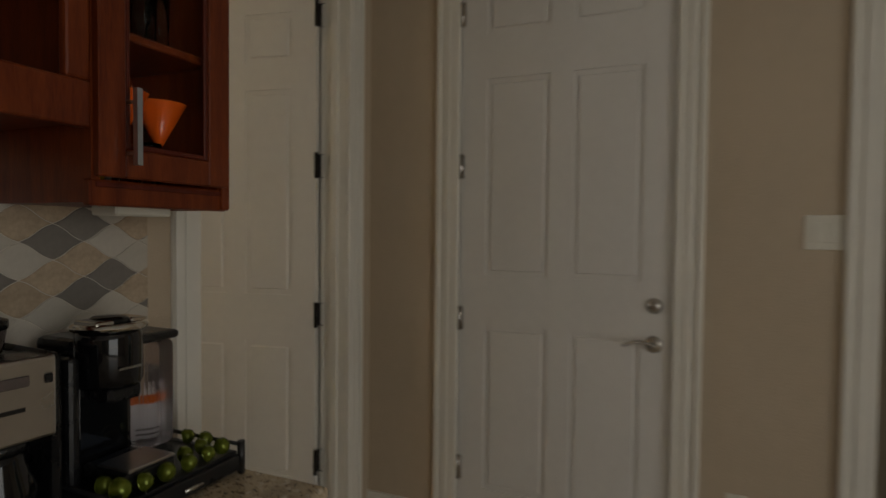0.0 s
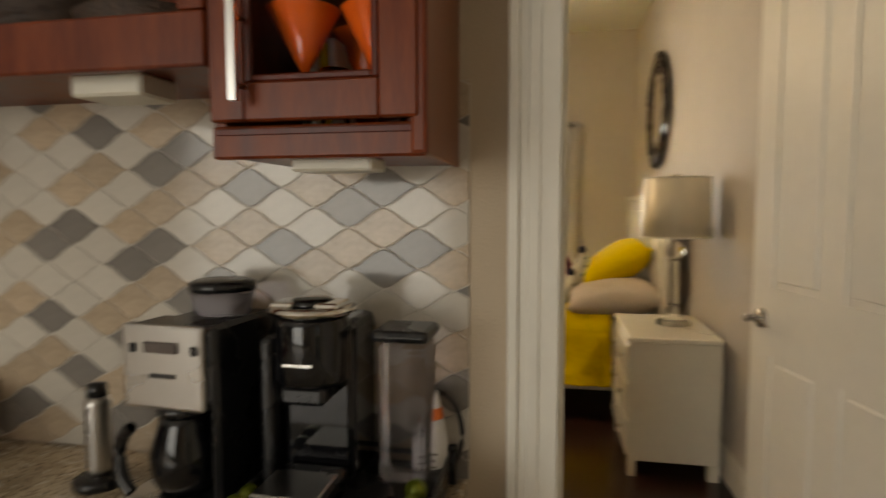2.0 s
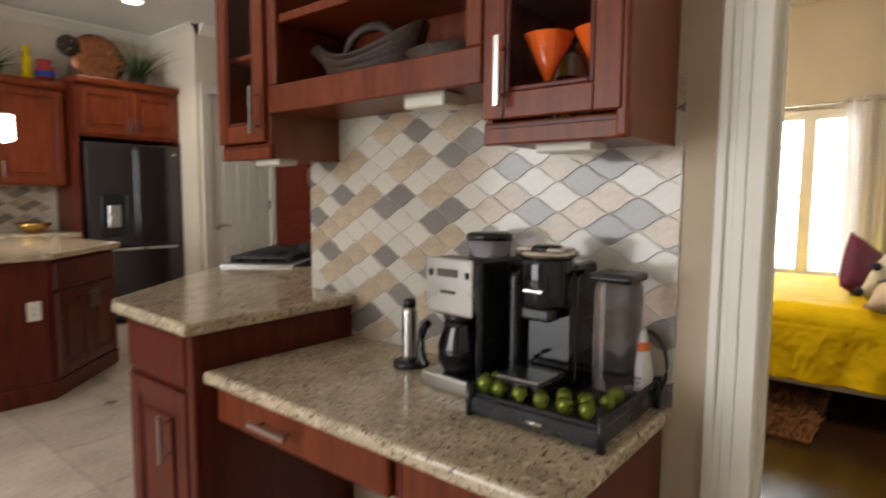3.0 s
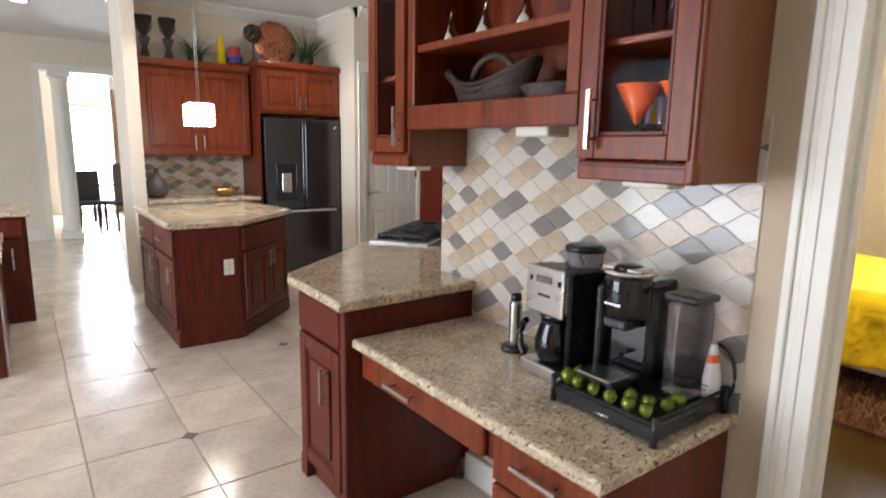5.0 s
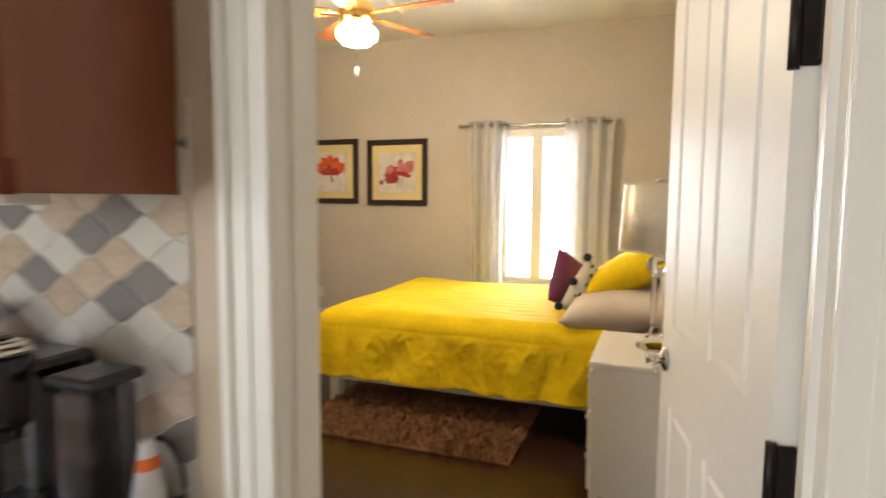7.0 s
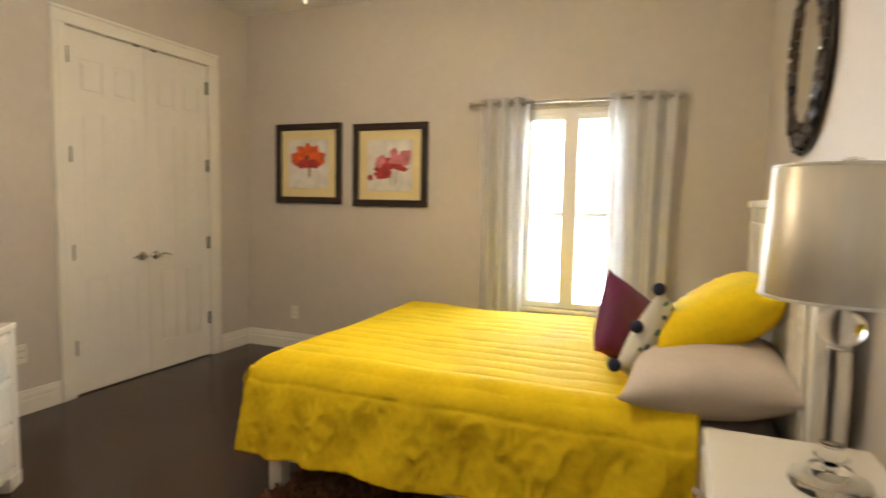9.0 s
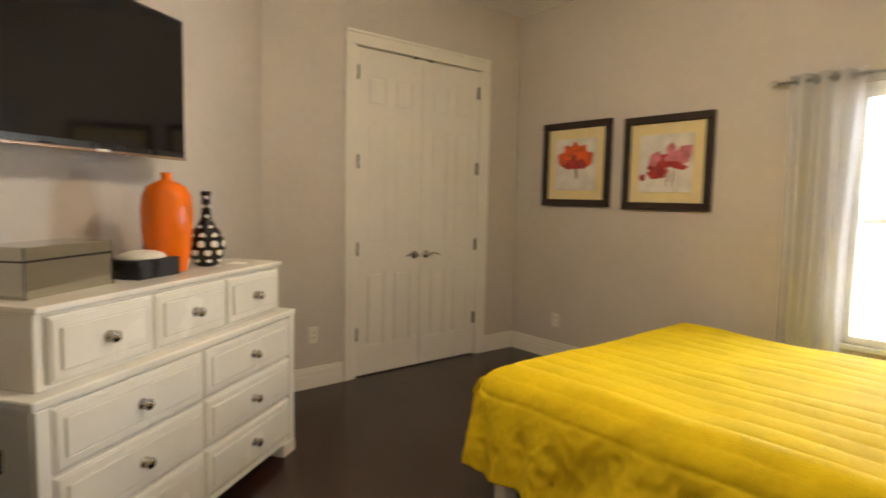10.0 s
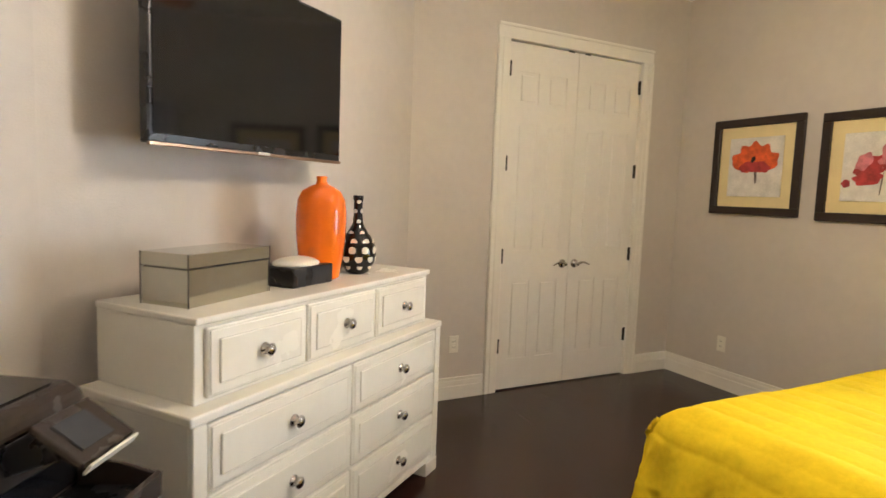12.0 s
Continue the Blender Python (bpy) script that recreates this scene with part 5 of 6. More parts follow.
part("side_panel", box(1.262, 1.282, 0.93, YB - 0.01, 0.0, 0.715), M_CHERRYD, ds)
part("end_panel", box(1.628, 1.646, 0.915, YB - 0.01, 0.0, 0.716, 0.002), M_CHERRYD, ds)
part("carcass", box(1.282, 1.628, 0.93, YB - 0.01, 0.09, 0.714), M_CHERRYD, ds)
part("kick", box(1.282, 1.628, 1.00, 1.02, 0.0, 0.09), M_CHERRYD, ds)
for z0, z1 in ((0.555, 0.705), (0.335, 0.545), (0.105, 0.325)):
    o = part("drawer", box(1.268, 1.638, 0.908, 0.93, z0, z1, 0.005), M_CHERRY, ds)
    bar_pull(o, (1.37, 0.908, (z0 + z1) / 2 + 0.02), (1.53, 0.908, (z0 + z1) / 2 + 0.02))
part("back_panel", box(0.515, 1.262, YB - 0.03, YB - 0.012, 0.0, 0.12), M_WHITE, ds, "white baseboard in the kneehole")
single("desk_countertop", prism([(0.512, 0.868), (1.662, 0.868), (1.662, YB - 0.002), (0.512, YB - 0.002)], 0.717, 0.757, 0.012, 3), M_GRANITE, "speckled beige granite desk countertop", "countertop")

# raised counter with cabinet
hc = thing("base_cabinet", I4, "cherry base cabinet with drawer and raised-panel door", "cabinet")
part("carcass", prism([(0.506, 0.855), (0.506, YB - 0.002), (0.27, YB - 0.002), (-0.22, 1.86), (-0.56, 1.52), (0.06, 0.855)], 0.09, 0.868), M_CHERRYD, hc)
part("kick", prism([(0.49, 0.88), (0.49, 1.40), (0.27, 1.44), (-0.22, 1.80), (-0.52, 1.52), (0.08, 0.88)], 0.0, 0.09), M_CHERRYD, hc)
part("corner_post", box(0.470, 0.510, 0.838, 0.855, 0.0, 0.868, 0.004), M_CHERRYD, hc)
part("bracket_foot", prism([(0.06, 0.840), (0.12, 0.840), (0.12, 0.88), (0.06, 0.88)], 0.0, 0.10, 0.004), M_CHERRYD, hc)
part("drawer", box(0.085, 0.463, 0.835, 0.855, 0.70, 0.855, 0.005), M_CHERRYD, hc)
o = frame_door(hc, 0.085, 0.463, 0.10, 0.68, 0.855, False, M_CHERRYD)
bar_pull(o, (0.36, 0.835, 0.45), (0.36, 0.835, 0.60))
single("raised_countertop", prism([(0.545, 0.800), (0.530, YB - 0.002), (0.273, YB - 0.002), (-0.235, 1.885), (-0.60, 1.525), (-0.045, 0.840), (0.02, 0.815)], 0.870, 0.910, 0.012, 3), M_GRANITE, "speckled beige granite countertop above the desk", "countertop")

# range on the diagonal
RG = Matrix.Translation((-0.575, 1.545, 0)) @ Matrix.Rotation(math.atan2(0.804, -0.595), 4, "Z")
rg = thing("gas_range", RG, "stainless gas range with black cast grates", "stove")
part("body", box(0.01, 0.75, -0.36, 0.0, 0.02, 0.905, 0.004), M_STEEL, rg)
part("cooktop", box(0.0, 0.76, -0.37, 0.0, 0.905, 0.925, 0.004), M_STEEL, rg)
part("burner_well", box(0.04, 0.72, -0.34, -0.03, 0.925, 0.930), M_BLACKP, rg)
for i in range(3):
    x0 = 0.045 + i * 0.226
    gr = bmesh.new()
    for k in range(5):
        bx(gr, x0 + k * 0.052, x0 + k * 0.052 + 0.012, -0.335, -0.035, 0.945, 0.962, 0.002)
    for y in (-0.335, -0.19, -0.047):
        bx(gr, x0, x0 + 0.22, y, y + 0.012, 0.930, 0.955)
    part("grate", gr, M_BLACKP, rg, "black cast iron grate")
part("riser", box(0.30, 0.76, -0.37, -0.31, 0.925, 1.01, 0.01), M_BLACKP, rg)

# coffee corner
cm = thing("coffee_maker", Matrix.Translation((1.078, 1.185, 0.757)) @ Matrix.Rotation(radians(-4), 4, "Z"), "stainless and black grind and brew coffee maker", "coffee maker")
part("base", box(0, 0.185, 0.0, 0.24, 0, 0.045, 0.008, 2), M_STEEL, cm)
part("tower", box(0.008, 0.185, 0.125, 0.255, 0.045, 0.345, 0.010, 2), M_BLACKP, cm)
part("head", box(0.0, 0.185, 0.02, 0.125, 0.215, 0.350, 0.012, 2), M_BLACKP, cm)
part("front_panel", box(0.008, 0.172, 0.010, 0.022, 0.205, 0.355, 0.006, 2), M_STEEL, cm, "brushed steel front panel")
part("display", box(0.055, 0.125, 0.006, 0.010, 0.306, 0.326, 0.002), M_TAUPE, cm, "small display")
for x in (0.025, 0.150):
    part("button", box(x, x + 0.014, 0.006, 0.010, 0.305, 0.322, 0.002), M_BLACKP, cm)
part("wordmark", box(0.065, 0.118, 0.0085, 0.010, 0.262, 0.270), M_BLACKP, cm)
part("side_cheek", box(0.172, 0.190, 0.022, 0.25, 0.0, 0.355, 0.008), M_BLACKP, cm)
part("bean_hopper", lathe([(0.055, 0.35), (0.060, 0.385), (0.060, 0.395), (0, 0.395)], 24, at=(0.10, 0.17, 0)), M_SMOKE, cm, "smoked bean hopper")
part("hopper_lid", lathe([(0.064, 0.395), (0.064, 0.410), (0.05, 0.416), (0, 0.416)], 24, at=(0.10, 0.17, 0)), M_BLACKP, cm)
part("carafe", lathe([(0.048, 0.048), (0.062, 0.075), (0.064, 0.12), (0.048, 0.17), (0.046, 0.19), (0.042, 0.19), (0.044, 0.168), (0.060, 0.12), (0.057, 0.077), (0, 0.052)], 24, at=(0.095, 0.062, 0)), M_BLACKG, cm, "dark glass carafe full of coffee")
part("carafe_lid", lathe([(0.050, 0.19), (0.050, 0.205), (0, 0.208)], 20, at=(0.095, 0.062, 0)), M_BLACKP, cm)
hd = tube([(0.055 - 0.035 * math.cos(-1.3 + 0.26 * k), -0.02 + 0.0005 * k, 0.125 + 0.058 * math.sin(-1.3 + 0.26 * k)) for k in range(11)], 0.011)
part("carafe_handle", hd, M_BLACKP, cm)

es = thing("capsule_machine", Matrix.Translation((1.400, 1.21, 0.812)), "glossy black capsule espresso machine with chrome lever", "coffee maker")
part("rear_column", box(-0.055, 0.085, 0.07, 0.20, 0.0, 0.300, 0.015, 2), M_BLACKG, es)
part("brew_head", lathe([(0.060, 0.195), (0.066, 0.205), (0.066, 0.300), (0.060, 0.318), (0.045, 0.326), (0, 0.328)], 28, at=(0.015, 0.055, 0)), M_BLACKG, es)
part("nozzle_block", box(-0.025, 0.055, 0.0, 0.07, 0.165, 0.200, 0.008), M_BLACKP, es)
ch = tube([(0.015 + 0.068 * math.cos(math.pi * (0.9 + 1.2 * k / 30)), 0.055 + 0.068 * math.sin(math.pi * (0.9 + 1.2 * k / 30)), 0.325) for k in range(31)], 0.009)
part("chrome_lever", ch, M_SILVER, es, "chrome lever ring")
for sx in (-1, 1):
    wing = box(0.015 + sx * 0.040 - 0.022, 0.015 + sx * 0.040 + 0.022, 0.010, 0.085, 0.322, 0.340, 0.007, 2)
    part("lever_wing", wing, M_SILVER, es, "chrome lever wing")
part("top_cap", lathe([(0.042, 0.326), (0.042, 0.338), (0.030, 0.344), (0, 0.345)], 24, at=(0.015, 0.055, 0)), M_BLACKG, es)
part("name_plate", box(-0.012, 0.040, -0.0122, -0.0115, 0.236, 0.241), M_STEEL, es)
part("cup_stand", box(-0.045, 0.075, -0.075, 0.06, 0.012, 0.040, 0.006), M_BLACKP, es)
part("drip_grid", box(-0.042, 0.072, -0.078, 0.02, 0.040, 0.046, 0.003), M_STEEL, es, "steel drip grid")
part("left_tank", box(-0.085, -0.058, 0.04, 0.19, 0.0, 0.27, 0.010, 2), M_BLACKP, es)
part("water_tank", box(0.122, 0.212, 0.076, 0.176, 0.002, 0.262, 0.018, 3), M_TANK, es, "translucent water tank")
part("tank_lid", box(0.112, 0.218, 0.070, 0.182, 0.262, 0.284, 0.010, 2), M_BLACKP, es)

tr = thing("capsule_tray", Matrix.Translation((1.302, 1.096, 0.757)), "black capsule drawer tray under the coffee machine", "tray")
part("deck", box(0.01, 0.329, 0.012, 0.335, 0.045, 0.054, 0.002), M_BLACKP, tr)
part("drawer", box(0.008, 0.331, 0.002, 0.33, 0.008, 0.046, 0.003), M_BLACKP, tr)
part("pull", rod(bmesh.new(), (0.155, -0.004, 0.026), (0.205, -0.004, 0.026), 0.004, 8), M_SILVER, tr)
for x in (0.006, 0.333):
    for y in (0.004, 0.336):
        part("post", rod(bmesh.new(), (x, y, 0.0), (x, y, 0.078), 0.009, 10), M_BLACKP, tr)
for a, b_ in (((0.006, 0.336), (0.333, 0.336)), ((0.333, 0.004), (0.333, 0.336)), ((0.006, 0.004), (0.006, 0.336))):
    part("rail", rod(bmesh.new(), (*a, 0.068), (*b_, 0.068), 0.005, 8), M_BLACKP, tr)
cap = None
for i, (x, y) in enumerate(((1.285, 1.12), (1.330, 1.108), (1.385, 1.108), (1.440, 1.105), (1.495, 1.108), (1.545, 1.112), (1.470, 1.15), (1.520, 1.155), (1.560, 1.18), (1.285, 1.165), (1.555, 1.235))):
    at = Matrix.Translation((x + 0.05, y + 0.01, 0.832)) @ Matrix.Rotation(0.4 * math.sin(i * 2.1), 4, "Z") @ Matrix.Rotation(1.2, 4, "X") @ Matrix.Diagonal((0.82, 0.82, 0.82, 1))
    if cap is None:
        cap = thing("coffee_capsule", at, "lime green foil coffee capsule on the tray", "capsule", "coffee capsules")
        part("dome", lathe([(0.027, 0.0), (0.026, 0.006), (0.020, 0.020), (0.010, 0.027), (0, 0.028)], 16), M_LIME, cap)
        part("rim", lathe([(0.029, -0.002), (0.029, 0.001), (0, 0.001)], 16), M_LIME, cap)
    else:
        copy_thing(cap, at)
fr = thing("milk_frother", Matrix.Translation((0.935, 1.30, 0.757)), "steel handheld milk frother on a black stand", "frother")
part("base", lathe([(0.050, 0), (0.050, 0.014), (0.04, 0.020), (0, 0.020)], 24), M_BLACKP, fr)
fb = lathe([(0.022, 0.020)] + [(0.022 + 0.003 * (i % 2), 0.03 + 0.009 * i) for i in range(16)] + [(0.020, 0.18), (0, 0.182)], 20)
part("grip", fb, M_STEEL, fr, "ribbed steel body")
part("cap", lathe([(0.020, 0.182), (0.018, 0.205), (0, 0.208)], 18), M_BLACKP, fr)
bo = thing("small_bottle", Matrix.Translation((1.598, 1.40, 0.757)) @ Matrix.Diagonal((0.95, 0.95, 0.98, 1)), "white bottle with an orange label band", "bottle")
part("body", lathe([(0.030, 0), (0.034, 0.02), (0.034, 0.10), (0.022, 0.17), (0.016, 0.195), (0.016, 0.20), (0, 0.20)], 22), mat("bottle_white", (0.70, 0.68, 0.66), 0.35, var=0.04), bo)
part("label_band", lathe([(0.0262, 0.150), (0.0222, 0.172)], 22, close=False), M_LABELO, bo, "orange label band")
part("text_bars", bx(bx(bx(bmesh.new(), -0.02, 0.02, -0.0352, -0.0345, 0.085, 0.089), -0.02, 0.015, -0.0352, -0.0345, 0.072, 0.076), -0.02, 0.018, -0.0352, -0.0345, 0.059, 0.063), M_TAUPE, bo)
cb = tube([(1.60, 1.44, 0.765), (1.602, 1.44, 0.775)] + [(1.600 + 0.055 * math.cos(-1.4 + 0.24 * k), 1.43, 0.86 + 0.085 * math.sin(-1.4 + 0.24 * k)) for k in range(15)], 0.005, 8)
single("power_cord", cb, M_BLACKP, "black power cord looping at the wall", "cord")

# ---- island ----
IS = [(-2.03, 0.775), (-2.03, 1.215), (-2.60, 1.80), (-3.40, 1.72), (-3.40, 0.775)]
MI = Matrix.Translation((0.08, -0.01, 0))
il = thing("kitchen_island", MI, "dark cherry kitchen island with angled end", "island")
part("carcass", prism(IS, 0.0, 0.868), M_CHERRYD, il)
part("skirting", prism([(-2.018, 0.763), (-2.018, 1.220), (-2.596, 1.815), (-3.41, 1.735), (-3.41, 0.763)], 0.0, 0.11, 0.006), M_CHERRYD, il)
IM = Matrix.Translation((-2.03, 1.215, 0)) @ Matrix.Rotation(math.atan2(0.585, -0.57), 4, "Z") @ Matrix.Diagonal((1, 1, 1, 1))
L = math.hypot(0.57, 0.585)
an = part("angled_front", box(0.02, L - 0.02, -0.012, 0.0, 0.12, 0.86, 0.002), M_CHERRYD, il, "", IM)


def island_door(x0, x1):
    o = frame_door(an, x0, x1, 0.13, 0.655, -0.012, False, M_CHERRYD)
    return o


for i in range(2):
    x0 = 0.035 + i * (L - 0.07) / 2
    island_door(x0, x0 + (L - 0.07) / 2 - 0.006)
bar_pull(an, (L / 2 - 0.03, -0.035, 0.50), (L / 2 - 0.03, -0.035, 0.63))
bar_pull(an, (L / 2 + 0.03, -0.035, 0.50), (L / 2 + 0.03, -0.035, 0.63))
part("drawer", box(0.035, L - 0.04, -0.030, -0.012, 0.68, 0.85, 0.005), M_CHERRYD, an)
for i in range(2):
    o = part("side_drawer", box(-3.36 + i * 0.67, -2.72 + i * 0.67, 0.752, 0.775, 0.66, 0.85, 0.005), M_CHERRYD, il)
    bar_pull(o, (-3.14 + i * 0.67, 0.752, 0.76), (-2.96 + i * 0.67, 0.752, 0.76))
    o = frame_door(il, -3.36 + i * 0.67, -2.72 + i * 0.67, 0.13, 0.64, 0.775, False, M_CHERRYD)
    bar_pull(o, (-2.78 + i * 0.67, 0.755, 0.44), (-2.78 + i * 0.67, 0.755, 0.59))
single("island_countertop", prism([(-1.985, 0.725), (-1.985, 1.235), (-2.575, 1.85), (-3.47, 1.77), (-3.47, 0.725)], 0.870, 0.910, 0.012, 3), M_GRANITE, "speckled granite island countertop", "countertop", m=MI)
plate("wall_outlet", Matrix.Translation((-1.948, 1.125, 0.565)) @ Matrix.Rotation(math.pi / 2, 4, "Z"), "white outlet on the island end", "outlet")
pn = thing("pendant_light", Matrix.Translation((-2.55, 1.12, 0)), "lit crystal pendant lamp over the island", "pendant lamp")
part("canopy", lathe([(0.06, CK - 0.02), (0.065, CK), (0, CK)], 20), M_STEEL, pn)
for dx in (-0.03, 0.03):
    part("cable", rod(bmesh.new(), (dx, 0, 1.78), (dx, 0, CK - 0.01), 0.003, 6), M_STEEL, pn)
part("cap_plate", box(-0.08, 0.08, -0.08, 0.08, 1.775, 1.785, 0.002), M_STEEL, pn)
rng = random.Random(4)
cr = bmesh.new()
for i in range(6):
    for j in range(6):
        for k in range(5):
            if i in (0, 5) or j in (0, 5):
                bmesh.ops.create_icosphere(cr, subdivisions=1, radius=0.017, matrix=Matrix.Translation((-0.085 + 0.034 * i, -0.085 + 0.034 * j, 1.62 + 0.034 * k)))
tagged(part("crystals", cr, M_PENDGLOW, pn, "glowing crystal beads"), kind="stuff")
bulb("pendant_bulb", (-2.55, 1.12, 1.56), 14, (1.0, 0.88, 0.7), 0.05)

# ---- refrigerator wall (faces +x) ----
MF = Matrix.Translation((-3.85, 0, 0)) @ Matrix.Rotation(math.pi / 2, 4, "Z")      # local x runs to +y, -y faces +x
wc = thing("tall_wall_cabinet", MF, "cherry wall cabinet with two raised-panel doors", "cabinet")
part("body", box(0.94, 2.02, 0.22, 0.598, 1.34, 2.22, 0.003), M_CHERRY, wc)
for i in range(2):
    o = frame_door(wc, 0.95 + i * 0.535, 1.478 + i * 0.535, 1.36, 2.20, 0.22)
    x = 1.44 if i == 0 else 1.525
    bar_pull(o, (x, 0.20, 1.40), (x, 0.20, 1.55))
part("crown", box(0.92, 2.04, 0.16, 0.598, 2.22, 2.29, 0.02, 2), M_CHERRY, wc)
fc = thing("over_fridge_cabinet", MF, "cherry cabinet above the refrigerator", "cabinet")
part("body", box(2.06, 3.0, 0.02, 0.598, 1.80, 2.28, 0.003), M_CHERRY, fc)
for i in range(2):
    o = frame_door(fc, 2.09 + i * 0.447, 2.53 + i * 0.447, 1.83, 2.25, 0.02)
    x = 2.50 if i == 0 else 2.566
    bar_pull(o, (x, 0.0, 1.85), (x, 0.0, 1.99))
part("crown", box(2.04, 3.0, -0.03, 0.598, 2.28, 2.35, 0.02, 2), M_CHERRY, fc)
part("side_panel", box(2.04, 2.06, 0.0, 0.598, 0.0, 2.28), M_CHERRYD, fc)
part("side_panel", box(3.0, 3.02 - 0.022, 0.0, 0.598, 0.0, 1.80), M_CHERRYD, fc)
lc = thing("sideboard_cabinet", MF, "cherry base cabinet under a granite counter", "cabinet")
part("body", box(0.94, 2.03, 0.03, 0.598, 0.0, 0.868, 0.003), M_CHERRYD, lc)
for i in range(2):
    frame_door(lc, 0.95 + i * 0.53, 1.47 + i * 0.53, 0.1, 0.85, 0.03, False, M_CHERRYD)
single("sideboard_countertop", box(0.93, 2.036, -0.01, 0.598, 0.870, 0.910, 0.008, 2), M_GRANITE, "granite counter beside the refrigerator", "countertop", m=MF)
rf = thing("refrigerator", MF, "black stainless french-door refrigerator with dispenser", "refrigerator")
part("case", box(2.085, 2.985, 0.05, 0.58, 0.02, 1.755, 0.005), M_BSTEEL, rf)
part("door_left", box(2.09, 2.530, -0.02, 0.045, 0.76, 1.755, 0.014, 2), M_BSTEEL, rf)
part("door_right", box(2.540, 2.98, -0.02, 0.045, 0.76, 1.755, 0.014, 2), M_BSTEEL, rf)
fz = part("freezer_drawer", box(2.09, 2.98, -0.02, 0.045, 0.06, 0.74, 0.014, 2), M_BSTEEL, rf)
part("drawer_handle", box(2.15, 2.92, -0.05, -0.02, 0.72, 0.745, 0.008), M_STEEL, fz)
dp = part("dispenser", box(2.21, 2.44, -0.026, -0.02, 0.86, 1.26, 0.006), M_BLACKG, rf, "black water dispenser recess")
part("dispenser_paddle", box(2.27, 2.38, -0.036, -0.026, 0.95, 1.16, 0.006), M_STEEL, dp)
for x in (2.518, 2.553):
    part("door_handle", box(x - 0.006, x + 0.006, -0.045, -0.02, 0.80, 1.70, 0.004), M_BSTEEL, rf)
part("badge", box(2.90, 2.93, -0.0225, -0.02, 1.66, 1.68), M_STEEL, rf)
single("grey_vase", lathe([(0.05, 0), (0.10, 0.04), (0.115, 0.10), (0.09, 0.17), (0.03, 0.22), (0.022, 0.27), (0.03, 0.30), (0, 0.29)], 24), mat("pewter_glaze", (0.10, 0.09, 0.085), 0.3, var=0.2), "pewter bottle vase on the counter", "vase", m=MF @ Matrix.Translation((1.07, 0.33, 0.91)))
single("brass_bowl", lathe([(0.06, 0), (0.10, 0.03), (0.15, 0.09), (0.145, 0.09), (0.09, 0.035), (0, 0.012)], 24), M_BRASS, "brass fruit bowl on the counter", "bowl", m=MF @ Matrix.Translation((1.75, 0.30, 0.91)))
# backsplash behind the counter, set as a slab with its own lozenge tiles further down
bs = structure("wall_backsplash_far", box(0.93, 2.04, 0.588, 0.5985, 0.91, 1.34), M_TGROUT, "small lozenge tile backsplash")
bs.matrix_basis = MF
tc_ = thing("pantry_cabinet", I4, "tall dark cherry cabinet beyond the range", "cabinet")
part("body", box(-2.64, -2.0, 3.31, 3.88, 0.0, 2.25, 0.004), M_CHERRYD, tc_)
for z0, z1 in ((0.12, 1.02), (1.06, 2.20)):
    o = frame_door(tc_, -2.62, -2.02, z0, z1, 3.31, False, M_CHERRYD)
    bar_pull(o, (-2.07, 3.29, z0 + 0.3), (-2.07, 3.29, z0 + 0.45))
# things on top of the cabinets
for x in (1.06, 1.28):
    cs = thing("candle_stand", MF @ Matrix.Translation((x, 0.42, 2.29)), "tall clear glass candle stand on the cabinet", "candle holder", "glass candle stands")
    part("foot", lathe([(0.06, 0), (0.05, 0.02), (0.025, 0.12), (0.06, 0.22), (0, 0.22)], 18), M_SMOKE, cs)
    part("cup", lathe([(0.02, 0.22), (0.075, 0.30), (0.085, 0.42), (0.08, 0.42), (0.02, 0.24)], 18, close=False), M_SMOKE, cs)


def grass_plant(name, m, n, L, seed, label, up=0.7):
    rr = random.Random(seed)
    p = thing(name, m, label, "plant")
    part("pot", lathe([(0.06, 0), (0.085, 0.09), (0.08, 0.09), (0.05, 0.06), (0, 0.06)], 18), M_WICKER, p)
    V_, F_ = [], []
    for i in range(n):
        a = rr.uniform(0, 6.28)
        ll = L * rr.uniform(0.6, 1.0)
        el = rr.uniform(up, 1.5)
        px = Vector((0.03 * math.cos(a), 0.03 * math.sin(a), 0.06))
        wd = 0.008
        side = Vector((-math.sin(a), math.cos(a), 0)) * wd
        k = len(V_)
        for s in range(5):
            t = s / 4
            q = px + Vector((math.cos(a) * math.cos(el), math.sin(a) * math.cos(el), math.sin(el))) * ll * t + Vector((math.cos(a), math.sin(a), -1)) * 0.5 * ll * t * t * 0.6
            V_ += [q - side * (1 - 0.85 * t), q + side * (1 - 0.85 * t)]
        for s in range(4):
            F_.append((k + 2 * s, k + 2 * s + 1, k + 2 * s + 3, k + 2 * s + 2))
    me_ = bpy.data.meshes.new("foliage")
    me_.from_pydata(V_, [], F_)
    me_.materials.append(M_GREEN)
    ob = new("foliage", me_)
    ob.parent = p
    tagged(ob, kind="stuff")


grass_plant("fern", MF @ Matrix.Translation((1.52, 0.36, 2.29)), 90, 0.34, 3, "bushy green fern on top of the cabinet", 0.3)
grass_plant("spider_plant", MF @ Matrix.Translation((2.72, 0.28, 2.35)), 80, 0.55, 6, "tall green grassy plant on the cabinet")
fg = single("yellow_figurine", lathe([(0.045, 0), (0.05, 0.03), (0.035, 0.14), (0.042, 0.20), (0.02, 0.25), (0.03, 0.28), (0.028, 0.31), (0, 0.33)], 16), M_YELLOW, "small yellow figurine on the cabinet", "figurine", m=MF @ Matrix.Translation((1.80, 0.40, 2.29)))
